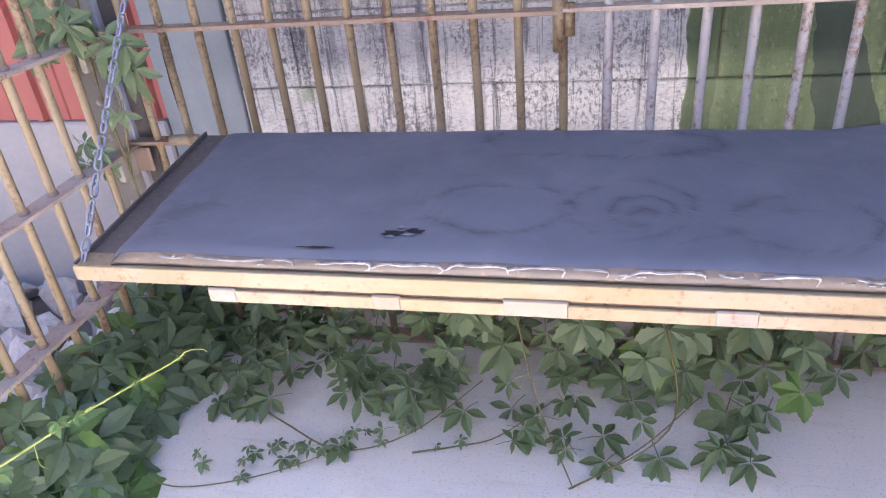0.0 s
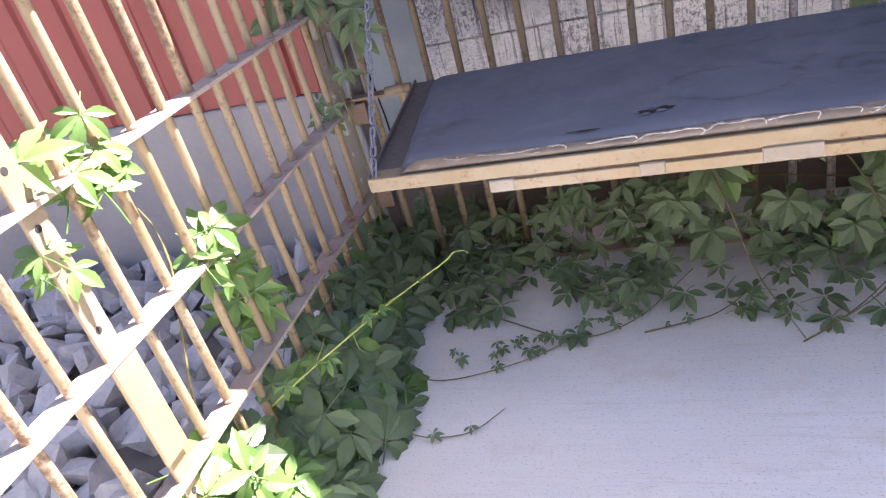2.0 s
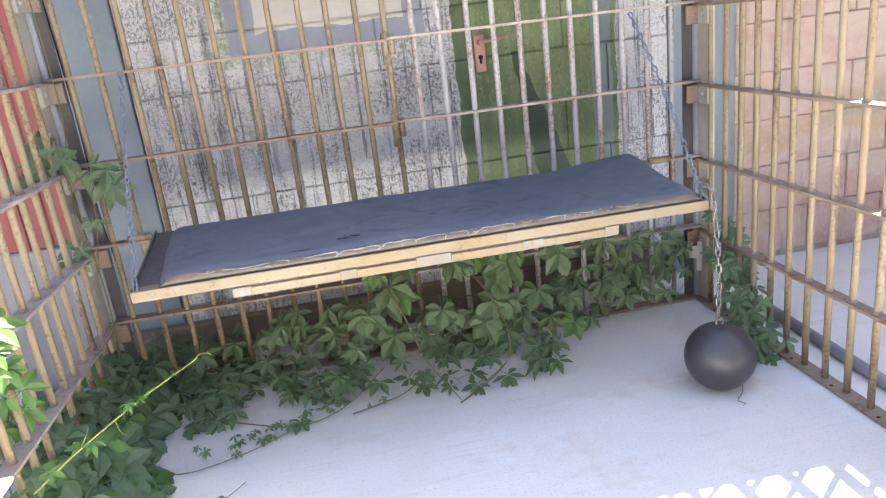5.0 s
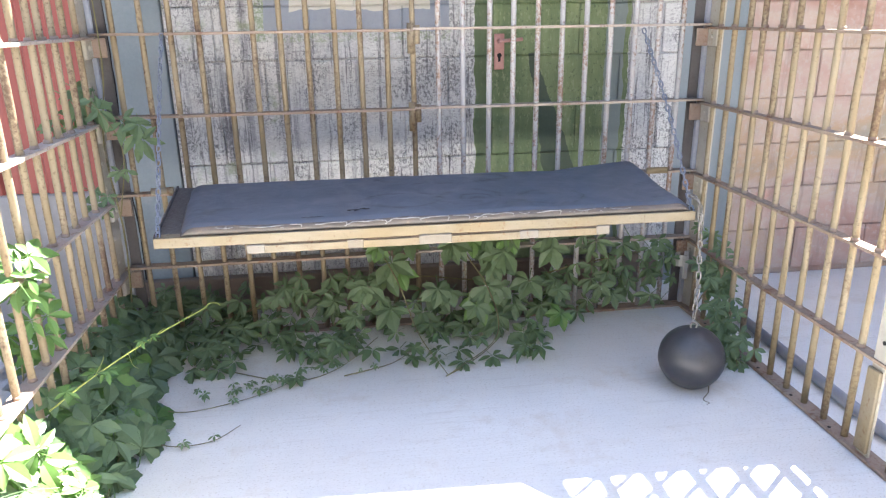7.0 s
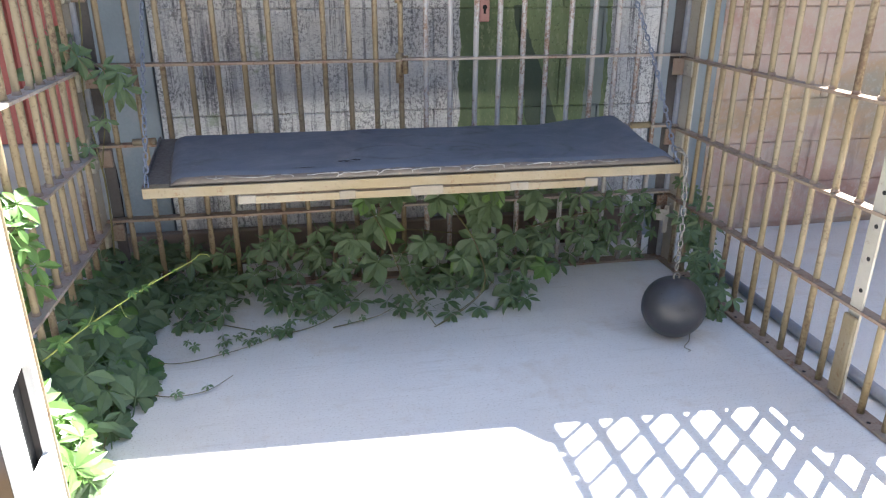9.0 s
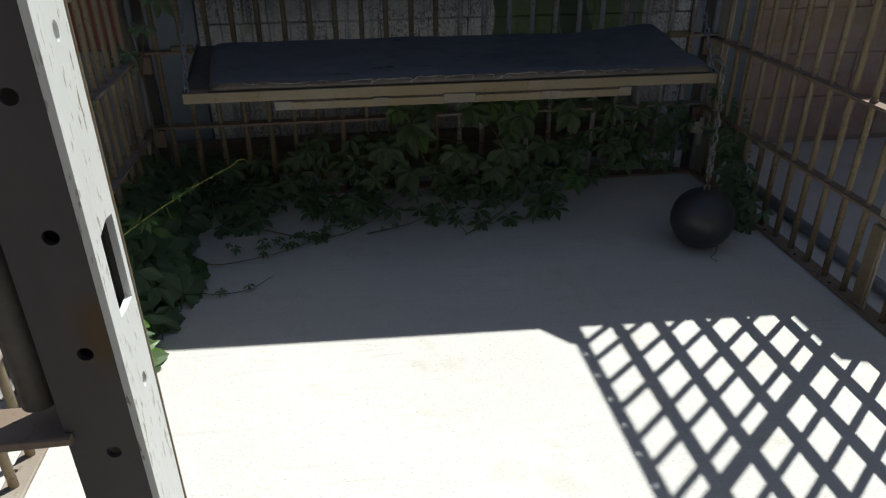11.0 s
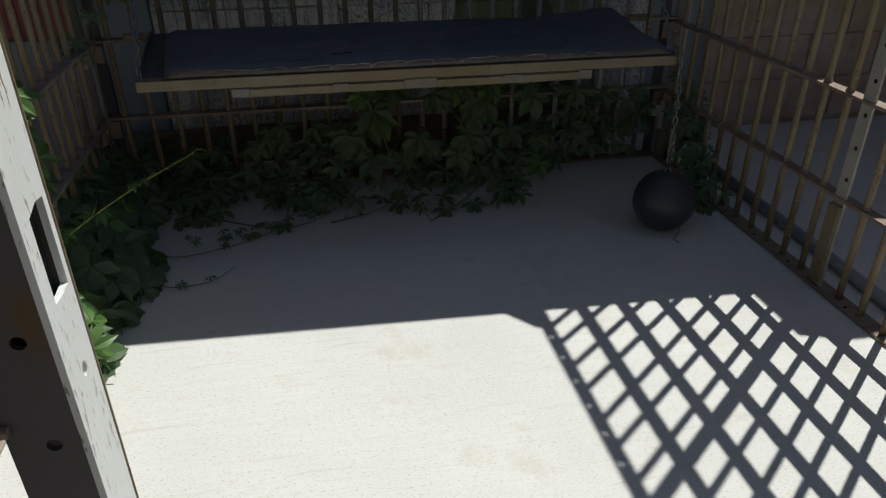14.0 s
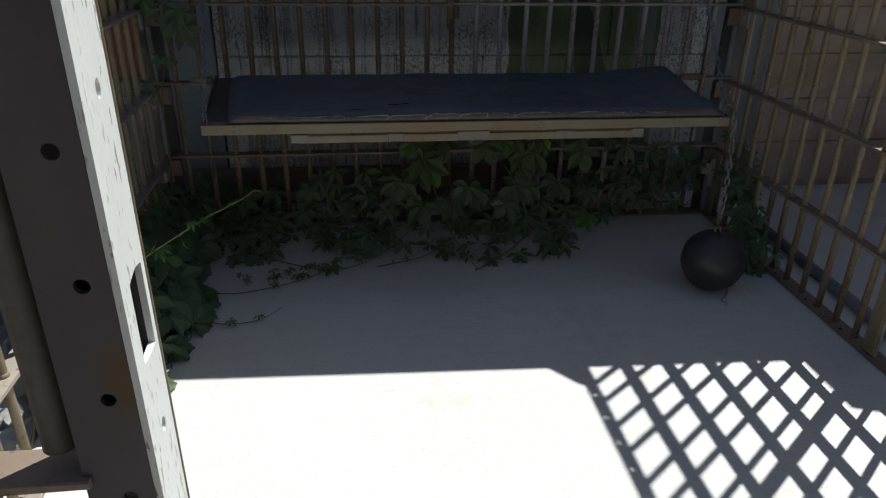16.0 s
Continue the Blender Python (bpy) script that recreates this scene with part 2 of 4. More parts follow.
def make_mattress():
    n = Nodes("worn_blue_vinyl")
    broad = n.noise(2.5, 4, 0.6)
    fine = n.noise(90, 3, 0.7)
    dust = n.noise(5, 6, 0.75, None, 0.8)
    c = n.ramp(broad, [(0.3, (0.088, 0.100, 0.132)), (0.55, (0.112, 0.126, 0.160)), (0.75, (0.128, 0.142, 0.176))])
    geo = n.node("ShaderNodeNewGeometry")
    sep = n.node("ShaderNodeSeparateXYZ")
    n.link(geo.outputs["Position"], sep.inputs[0])
    warp = n.math("MULTIPLY", n.math("SUBTRACT", n.noise(3.5, 4, 0.6), 0.5), 0.14)
    for cx, cy, rr, sx in ((0.86, 1.96, 0.045, 1.3), (0.86, 1.98, 0.085, 1.25), (0.84, 2.0, 0.14, 1.1), (0.76, 2.38, 0.10, 0.35), (0.55, 2.0, 0.13, 0.8), (1.15, 1.95, 0.12, 0.9)):
        dx = n.math("MULTIPLY", n.math("SUBTRACT", sep.outputs[0], cx), sx)
        dy = n.math("MULTIPLY", n.math("SUBTRACT", sep.outputs[1], cy), 1.1)
        r = n.math("SQRT", n.math("ADD", n.math("MULTIPLY", dx, dx), n.math("MULTIPLY", dy, dy)))
        r = n.math("ADD", r, warp)
        off = n.math("ABSOLUTE", n.math("SUBTRACT", r, rr))
        line = n.math("MULTIPLY", n.ramp(off, [(0.0, 0.8), (0.006, 0.4), (0.026, 0.0)]), n.ramp(dust, [(0.44, 0.0), (0.56, 0.8)]))
        c = n.mix(line, c, (0.026, 0.028, 0.036))
    smear = n.noise(7, 5, 0.7, n.pos((0.4, 1, 1)), 1.5)
    c = n.mix(n.ramp(smear, [(0.60, 0.0), (0.70, 0.45)]), c, (0.042, 0.045, 0.055))
    c = n.mix(n.ramp(n.noise(3, 5, 0.7), [(0.52, 0.0), (0.75, 0.5)]), c, (0.155, 0.169, 0.203))
    h = n.math("ADD", n.math("MULTIPLY", broad, 1.0), n.math("MULTIPLY", fine, 0.06))
    return n.finish(c, n.ramp(dust, [(0.35, 0.42), (0.65, 0.62)]), 0, h, 0.25, 0.02)


M_CONC = make_concrete()
M_BAR = make_painted_steel("ochre_painted_bar", (0.225, 0.167, 0.090), (0.095, 0.052, 0.032), 0.49, (0.288, 0.236, 0.158))
M_BAR_PALE = make_painted_steel("chalky_bar_paint", (0.36, 0.35, 0.35), (0.21, 0.105, 0.05), 0.56, (0.46, 0.445, 0.43))
M_RAIL = make_painted_steel("rusty_rail_steel", (0.243, 0.171, 0.126), (0.180, 0.081, 0.041), 0.45, (0.297, 0.234, 0.180))
M_RAIL_PALE = make_painted_steel("dusty_rail_paint", (0.306, 0.243, 0.194), (0.216, 0.108, 0.059), 0.4, (0.450, 0.396, 0.342))
M_POST = make_painted_steel("cream_post_paint", (0.357, 0.323, 0.255), (0.212, 0.111, 0.051), 0.25, (0.425, 0.399, 0.357))
M_DARK = make_painted_steel("dark_bare_steel", (0.085, 0.075, 0.072), (0.10, 0.05, 0.03), 0.2, (0.12, 0.11, 0.105))
M_JAMB_GREY = make_jamb_face()
M_JAMB_WHITE = make_flaking()
M_BUNK = make_painted_steel("cream_bunk_paint", (0.212, 0.162, 0.089), (0.178, 0.089, 0.034), 0.36, (0.255, 0.223, 0.170), 0.35)
M_PRIMER = make_painted_steel("chalky_grey_primer", (0.196, 0.164, 0.120), (0.176, 0.096, 0.048), 0.36, (0.264, 0.248, 0.228), 0.4)
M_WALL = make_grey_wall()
M_MURAL = make_mural()
M_MORTAR = make_plain("mortar", (0.40, 0.39, 0.38), (0.50, 0.49, 0.47), 9, 0.9)
M_BLUE = make_plain("pale_blue_sheet", (0.139, 0.176, 0.205), (0.213, 0.242, 0.262), 2.5, 0.6, 0.0, 70, 0.2, 0.003, (1, 1, 0.2), (0.221, 0.238, 0.254))
M_RED = make_plain("faded_red_siding", (0.279, 0.063, 0.054), (0.333, 0.095, 0.081), 2.2, 0.55, 0.0, 60, 0.15, 0.003, (1, 1, 0.12))
M_FOUND = make_plain("foundation_concrete", (0.30, 0.30, 0.31), (0.38, 0.37, 0.37), 2.5, 0.85, 0, 45, 0.3, 0.004)
M_ROCK = make_plain("grey_riprap_rock", (0.365, 0.358, 0.371), (0.621, 0.594, 0.553), 5, 0.85, 0, 40, 0.6, 0.01, (1, 1, 1), (0.297, 0.270, 0.270))
M_DIRT = make_plain("dusty_ground", (0.139, 0.118, 0.097), (0.185, 0.164, 0.139), 1.5, 0.95, 0, 25, 0.6, 0.02)
M_BOARD = make_plain("weathered_brown_board", (0.12, 0.09, 0.068), (0.18, 0.14, 0.108), 6, 0.85, 0, 60, 0.4, 0.004, (0.2, 1, 1))
M_SKY_BLOCK = make_plain("brown_sky_block", (0.12, 0.11, 0.105), (0.17, 0.16, 0.15), 4, 0.85, 0, 50, 0.4, 0.004, (1, 1, 0.15))
M_VINYL = make_mattress()
M_VINYL_EDGE = make_plain("worn_vinyl_edge", (0.055, 0.05, 0.05), (0.105, 0.088, 0.078), 9, 0.5, 0, 60, 0.4, 0.004, (1, 1, 1), (0.20, 0.145, 0.10))
M_STUFF = make_plain("white_stuffing", (0.20, 0.19, 0.19), (0.36, 0.35, 0.35), 30, 0.95, 0, 150, 0.5, 0.004)
# near-black that paints in the dark inside holes, slots and cracks
M_BLACK = make_plain("black_hole_fill", (0.008, 0.008, 0.008), (0.015, 0.014, 0.014), 20, 0.95)
M_CHAIN = make_plain("dull_chain_steel", (0.13, 0.115, 0.10), (0.26, 0.25, 0.24), 30, 0.5, 0.5, 120, 0.2, 0.001)
M_CHAIN_BLUE = make_plain("dull_blue_chain_steel", (0.17, 0.20, 0.27), (0.27, 0.29, 0.34), 30, 0.45, 0.55, 120, 0.2, 0.001)
M_BALL = make_plain("charcoal_painted_ball", (0.035, 0.036, 0.042), (0.06, 0.06, 0.066), 9, 0.36, 0.15, 50, 0.25, 0.003)
M_PINK = make_plain("pink_painted_metal", (0.38, 0.185, 0.165), (0.48, 0.27, 0.24), 20, 0.5, 0.2)
M_PIPE = make_plain("grey_conduit", (0.24, 0.25, 0.29), (0.33, 0.34, 0.37), 8, 0.6)
M_LEAF = make_leaf("creeper_leaf", (0.087, 0.132, 0.065), (0.127, 0.185, 0.094))
M_LEAF_YOUNG = make_leaf("young_creeper_leaf", (0.087, 0.169, 0.046), (0.128, 0.228, 0.059))
M_STEM = make_plain("creeper_stem", (0.13, 0.10, 0.05), (0.17, 0.16, 0.06), 30, 0.7)
M_STEM_YOUNG = make_plain("young_creeper_stem", (0.25, 0.30, 0.06), (0.34, 0.38, 0.09), 30, 0.6)


# ---- mesh helpers ----
def mesh_of(bm, name, *mats, smooth=False):
    me = bpy.data.meshes.new(name)
    bmesh.ops.recalc_face_normals(bm, faces=bm.faces)
    bm.to_mesh(me)
    bm.free()
    for m in mats:
        me.materials.append(m)
    if smooth:
        me.shade_smooth()
    return me


def part(name, bm, material, parent, label="", smooth=False):
    me = bm if isinstance(bm, bpy.types.Mesh) else mesh_of(bm, name, material, smooth=smooth)
    ob = new(name, me)
    ob.parent = parent
    if label:
        tagged(ob, label)
    return ob


def thing(name, label, category, group="", kind="", at=(0, 0, 0)):
    ob = new(name)
    ob.location = at
    return tagged(ob, label, category, group, kind)


def add_box(bm, x0, x1, y0, y1, z0, z1, bevel=0.0):
    r = bmesh.ops.create_cube(bm, size=1)
    bmesh.ops.transform(bm, verts=r["verts"], matrix=Matrix.Translation(((x0 + x1) / 2, (y0 + y1) / 2, (z0 + z1) / 2)) @ Matrix.Diagonal((x1 - x0, y1 - y0, z1 - z0, 1)))
    if bevel:
        es = {e for v in r["verts"] for e in v.link_edges}
        bmesh.ops.bevel(bm, geom=list(es), offset=bevel, segments=1, affect="EDGES")


def box(x0, x1, y0, y1, z0, z1, bevel=0.0):
    bm = bmesh.new()
    add_box(bm, x0, x1, y0, y1, z0, z1, bevel)
    return bm


def add_cyl(bm, p, q, r, seg=10, r2=None):
    p, q = Vector(p), Vector(q)
    d = q - p
    m = Matrix.Translation((p + q) / 2) @ d.to_track_quat("Z", "Y").to_matrix().to_4x4()
    return bmesh.ops.create_cone(bm, cap_ends=True, segments=seg, radius1=r, radius2=r if r2 is None else r2, depth=d.length, matrix=m)


def tube(points, radius, seg=6, taper=1.0):
    """A bent tube along points, thinner towards its end."""
    bm = bmesh.new()
    pts = [Vector(p) for p in points]
    rings = []
    for i, p in enumerate(pts):
        d = (pts[min(i + 1, len(pts) - 1)] - pts[max(i - 1, 0)]).normalized()
        q = d.to_track_quat("Z", "Y")
        r = radius * (1 + (taper - 1) * i / max(1, len(pts) - 1))
        rings.append([bm.verts.new(p + q @ Vector((r * math.cos(2 * math.pi * k / seg), r * math.sin(2 * math.pi * k / seg), 0))) for k in range(seg)])
    for a, b in zip(rings, rings[1:]):
        for k in range(seg):
            bm.faces.new((a[k], a[(k + 1) % seg], b[(k + 1) % seg], b[k]))
    bm.faces.new(rings[0])
    bm.faces.new(rings[-1])
    return bm


def spline(points, n):
    """Points along a smooth curve through the given ones."""
    pts = [Vector(p) for p in points]
    pts = [2 * pts[0] - pts[1]] + pts + [2 * pts[-1] - pts[-2]]
    out = []
    for i in range(1, len(pts) - 2):
        a, b, c, d = pts[i - 1:i + 3]
        for k in range(n):
            t = k / n
            out.append(0.5 * (2 * b + (c - a) * t + (2 * a - 5 * b + 4 * c - d) * t * t + (3 * b - a - 3 * c + d) * t ** 3))
    return out + [pts[-2]]


rng = random.Random(4)

# ---- ground and buildings ----
bm = bmesh.new()
bmesh.ops.create_grid(bm, x_segments=60, y_segments=60, size=60)
for v in bm.verts:
    v.co.z = -0.125 + 0.02 * noise.noise(v.co * 0.7)
ground = new("ground", mesh_of(bm, "ground", M_DIRT))
tagged(ground, "dusty pale bare ground round the cell", "ground", kind="structure")

floor = new("floor", mesh_of(box(-0.77, 4.6, -0.75, 2.86, -0.14, 0.0, 0.006), "floor", M_CONC))
tagged(floor, "pale broom-finished concrete slab with faint stains", "floor", kind="structure")

# building behind: block wall and porch roof
ROOF_Z = 2.95
wall_back = tagged(new("wall_back"), "painted grey block wall with a painted window and green door", "wall", kind="structure")
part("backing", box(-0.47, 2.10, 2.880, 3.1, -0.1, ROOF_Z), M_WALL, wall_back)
wall_mural = tagged(new("wall_mural"), "block wall with faded pink and ochre mural paint", "wall", kind="structure")
part("backing", box(2.465, 9.0, 2.880, 3.1, -0.1, ROOF_Z), M_MURAL, wall_mural)
wall_sheet = tagged(new("wall_sheet"), "narrow pale blue metal sheets beside the block wall", "wall", kind="structure")
part("panel", box(-0.79, -0.475, 2.862, 3.1, -0.1, ROOF_Z, 0.004), M_BLUE, wall_sheet)
part("panel", box(2.105, 2.46, 2.855, 3.1, -0.1, ROOF_Z, 0.004), M_BLUE, wall_sheet)
part("dark_seam", tube(spline([(-0.72, 2.861, 0.05), (-0.71, 2.861, 0.45), (-0.735, 2.861, 0.8), (-0.72, 2.861, 1.2), (-0.735, 2.861, 1.9)], 5), 0.004, 4), M_BLACK, wall_sheet)

wall_red = tagged(new("wall_red"), "faded red ribbed metal siding above a concrete foundation", "wall", kind="structure")
bm = bmesh.new()
prof, xx = [], -9.0
while xx < -0.80:
    for dx, dy in ((0.0, 0.0), (0.05, 0.0), (0.062, -0.018), (0.088, -0.018), (0.10, 0.0), (0.17, 0.0), (0.176, -0.006), (0.192, -0.006), (0.198, 0.0)):
        prof.append((xx + dx, 2.872 + dy))
    xx += 0.245
prof = [p for p in prof if p[0] <= -0.795] + [(-0.795, 2.872)]
low = [bm.verts.new((x, y, 0.665)) for x, y in prof]
top = [bm.verts.new((x, y, ROOF_Z)) for x, y in prof]
for i in range(len(prof) - 1):
    bm.faces.new((low[i], low[i + 1], top[i + 1], top[i]))
siding = part("siding", bm, M_RED, wall_red)
part("backing", box(-9.0, -0.795, 2.90, 3.1, 0.665, ROOF_Z), M_RED, wall_red)
part("foundation", box(-9.0, -0.795, 2.85, 3.1, -0.2, 0.66, 0.008), M_FOUND, wall_red, "bare grey concrete foundation")

porch = tagged(new("roof_porch"), "flat porch roof over the back of the cell", "roof", kind="structure")
bm = bmesh.new()
eave = [(-4.5, 2.323), (2.90, 2.017), (2.905, 1.745), (3.06, 1.690), (7.5, 1.55), (7.5, 2.852), (-4.5, 2.852)]
lo = [bm.verts.new((x, y, 2.458)) for x, y in eave]
hi = [bm.verts.new((x, y, 2.492)) for x, y in eave]
bm.faces.new(lo)
bm.faces.new(hi)
for i in range(len(eave)):
    bm.faces.new((lo[i], lo[(i + 1) % len(eave)], hi[(i + 1) % len(eave)], hi[i]))
part("deck", bm, M_BOARD, porch)

# unseen plain walls, added to cut the low sky light reaching the cell
sky_block = tagged(new("wall_sky_block"), "plain brown walls added out of view to block low sky light", "wall", kind="structure")
part("sky_block_front", box(-9.2, 9.2, -6.4, -6.2, -0.2, 5.2), M_SKY_BLOCK, sky_block)
part("sky_block_side", box(-9.2, -9.0, -6.19, 2.84, -0.2, 3.6), M_SKY_BLOCK, sky_block)
part("sky_block_side", box(9.0, 9.2, -6.19, 2.84, -0.2, 3.6), M_SKY_BLOCK, sky_block)

# blocks of the two painted walls
BW, BH = 0.45, 0.25


def block_mesh(w, mat):
    b = box(0.0025, w - 0.0025, 2.868, 2.892, 0.0025, BH - 0.0025, 0.004)
    return mesh_of(b, "block", mat)


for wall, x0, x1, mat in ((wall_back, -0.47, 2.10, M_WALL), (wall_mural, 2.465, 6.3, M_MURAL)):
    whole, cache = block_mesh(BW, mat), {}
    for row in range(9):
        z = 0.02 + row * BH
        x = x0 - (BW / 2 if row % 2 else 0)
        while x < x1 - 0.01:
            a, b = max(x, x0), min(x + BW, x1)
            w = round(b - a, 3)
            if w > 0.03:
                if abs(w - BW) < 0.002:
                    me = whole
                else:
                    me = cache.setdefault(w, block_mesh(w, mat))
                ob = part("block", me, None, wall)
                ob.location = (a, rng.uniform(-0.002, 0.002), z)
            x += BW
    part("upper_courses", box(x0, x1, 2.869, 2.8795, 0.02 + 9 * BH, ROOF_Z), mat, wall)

part("base_board", box(-0.78, 2.05, 2.80, 2.854, 0.0, 0.19, 0.006), M_BOARD, wall_back, "weathered brown timber base board")

# latch plate fixed on the painted door
latch = thing("door_latch", "pink painted metal latch plate with lever and keyhole", "latch", at=(1.140, 2.866, 1.293))
part("plate", box(-0.026, 0.026, -0.010, -0.001, -0.09, 0.085, 0.004), M_PINK, latch)
bm = bmesh.new()
add_cyl(bm, (0.0, -0.01, 0.05), (0.0, -0.05, 0.05), 0.012, 10)
add_cyl(bm, (-0.005, -0.045, 0.05), (0.11, -0.045, 0.058), 0.009, 8)
part("lever", bm, M_PINK, latch)
bm = bmesh.new()
add_cyl(bm, (0, -0.0095, -0.02), (0, -0.0115, -0.02), 0.012, 10)
add_box(bm, -0.006, 0.006, -0.0113, -0.0095, -0.05, -0.022)
part("keyhole", bm, M_BLACK, latch)

# ---- the barred cell ----
BACK, LEFT, RIGHT, FRONT = 2.51, -0.69, 2.065, -0.30
RAILS = [0.374 + 0.345 * k for k in range(6)]
TOP = 2.43
BAR_R = 0.0124


def bar_mesh(h, mat):
    b = bmesh.new()
    n, seg = 9, 10
    rings = []
    for i in range(n):
        r = BAR_R * (1 + 0.03 * math.sin(i * 2.1))
        rings.append([b.verts.new((r * math.cos(2 * math.pi * k / seg), r * math.sin(2 * math.pi * k / seg), h * i / (n - 1))) for k in range(seg)])
    for p, q in zip(rings, rings[1:]):
        for k in range(seg):
            b.faces.new((p[k], p[(k + 1) % seg], q[(k + 1) % seg], q[k]))
    b.faces.new(rings[0])
    b.faces.new(rings[-1])
    return mesh_of(b, "bar", mat, smooth=True)


BAR, BARP = bar_mesh(TOP, M_BAR), bar_mesh(TOP, M_BAR_PALE)


def rail_bm(length, width=0.056, thick=0.011, holes=0.0):
    """A flat strap along x, slightly uneven."""
    b = bmesh.new()
    n = max(2, int(length / 0.12))
    rows = []
    for i in range(n + 1):
        x = length * i / n
        dz = 0.0015 * noise.noise((x * 4, length, 0))
        rows.append([b.verts.new((x, yy, zz + dz)) for yy, zz in ((-width / 2, -thick / 2), (width / 2, -thick / 2), (width / 2, thick / 2), (-width / 2, thick / 2))])
    for p, q in zip(rows, rows[1:]):
        for k in range(4):
            b.faces.new((p[k], p[(k + 1) % 4], q[(k + 1) % 4], q[k]))
    b.faces.new(rows[0])
    b.faces.new(rows[-1])
    bmesh.ops.bevel(b, geom=[e for e in b.edges if e.calc_length() > 0.1], offset=0.002, segments=1, affect="EDGES")
    return b


def collar_mesh(mat):
    b = bmesh.new()
    add_cyl(b, (0, 0, -0.006), (0, 0, 0.012), BAR_R + 0.004, 10, BAR_R + 0.001)
    return mesh_of(b, "weld", mat, smooth=True)


WELD = collar_mesh(M_RAIL)

# back wall of bars: two panels that meet at a coupled joint
back = thing("barred_wall", "back wall of rusty ochre round bars through flat rails", "cell wall")
left_half = mesh_of(rail_bm(0.67 - LEFT), "rail", M_RAIL)
right_half = mesh_of(rail_bm(RIGHT - 0.67), "rail", M_RAIL_PALE)
for i, z in enumerate(RAILS + [TOP]):
    part("rail", left_half, None, back).location = (LEFT, BACK, z)
    part("rail", right_half, None, back).location = (0.67, BACK, z + 0.004)
for k in range(-11, 12):
    x = 0.67 + k * 0.1148
    pale = k > 0
    ob = part("bar", BARP if pale else BAR, None, back)
    ob.matrix_local = pose(x, BACK, 0.004, rng.uniform(-0.15, 0.15), rng.uniform(-0.15, 0.15), rng.uniform(0, 360))
bm_j = bmesh.new()
add_cyl(bm_j, (-0.010, 0, -0.10), (-0.010, 0, 0.03), 0.017, 10)
add_cyl(bm_j, (0.016, 0.0, -0.06), (0.016, 0, 0.02), 0.015, 10)
joint = mesh_of(bm_j, "coupling", M_BAR, smooth=True)
for z in RAILS[1:]:
    part("coupling", joint, None, back).location = (0.67, BACK - 0.012, z)
part("sill_strip", box(LEFT, RIGHT, BACK - 0.035, BACK + 0.035, 0.0, 0.012, 0.002), M_RAIL, back)


def plate_with_holes(u0, u1, v0, v1, holes, thick, seg=14):
    """A plate in the uv plane, cut right through by holes: (u, v, half width, half height, round)."""
    b = bmesh.new()
    outer = [b.verts.new((u, v, 0)) for u, v in ((u0, v0), (u1, v0), (u1, v1), (u0, v1))]
    es = [b.edges.new((outer[i], outer[(i + 1) % 4])) for i in range(4)]
    for u, v, a, h, is_round in holes:
        if is_round:
            ring = [b.verts.new((u + a * math.cos(2 * math.pi * k / seg), v + h * math.sin(2 * math.pi * k / seg), 0)) for k in range(seg)]
        else:
            ring = [b.verts.new((u + sx * a, v + sy * h, 0)) for sx, sy in ((-1, -1), (0, -1.04), (1, -1), (1, 1), (0.1, 1.05), (-1, 0.9))]
        es += [b.edges.new((ring[i], ring[(i + 1) % len(ring)])) for i in range(len(ring))]
    bmesh.ops.triangle_fill(b, use_beauty=True, use_dissolve=False, edges=es)
    g = bmesh.ops.extrude_face_region(b, geom=b.faces[:])
    bmesh.ops.translate(b, verts=[e for e in g["geom"] if isinstance(e, bmesh.types.BMVert)], vec=(0, 0, thick))
    return b


def side_wall(name, label, x, bars, rail_mat, bar_me, y_end, width=0.045):
    wall = thing(name, label, "cell wall")
    rail = mesh_of(rail_bm(BACK - y_end, width), "rail", rail_mat)
    for z in RAILS:
        part("rail", rail, None, wall).matrix_local = pose(x, y_end, z - 0.012, 0, 0, 90)
    for y in bars:
        ob = part("bar", bar_me, None, wall)
        ob.matrix_local = pose(x, y, 0.004, rng.uniform(-0.2, 0.2), rng.uniform(-0.2, 0.2), rng.uniform(0, 360))
        for z in RAILS[:4]:
            part("weld", WELD, None, wall).location = (x, y, z - 0.006)
    top = plate_with_holes(-0.024, 0.020, y_end, BACK, [(-0.008, y + 0.058, 0.0065, 0.0065, True) for y in bars if y_end + 0.1 < y < BACK - 0.15], 0.008, 8)
    bmesh.ops.translate(top, verts=top.verts, vec=(x, 0, TOP))
    part("top_rail", top, rail_mat, wall, "flat top rail with punched bolt holes")
    sill = part("sill_strip", box(x - 0.033, x + 0.033, y_end, BACK - 0.036, 0.0, 0.014, 0.003), rail_mat, wall)
    # black disc for the dark of a bolt hole; the strip is uncut
    hole = bmesh.new()
    add_cyl(hole, (0, 0, 0.0145), (0, 0, 0.0155), 0.007, 8)
    hole = mesh_of(hole, "bolt_hole", M_BLACK)
    for i, y in enumerate(bars):
        if i % 2:
            part("bolt_hole", hole, None, sill).location = (x - 0.018, y - 0.06, 0)
    return wall


right_wall = side_wall("barred_wall", "side wall of ochre round bars through rusty flat rails", RIGHT, [1.232 + 0.1165 * k for k in range(10, -1, -1)] + [1.012 - 0.113 * k for k in range(12)], M_RAIL, BAR, -0.30)
left_wall = side_wall("barred_wall", "side wall of tan round bars overgrown with creeper", LEFT, [1.095 + 0.115 * k for k in range(11, -12, -1) if k], M_RAIL_PALE, BAR, -0.30, 0.062)


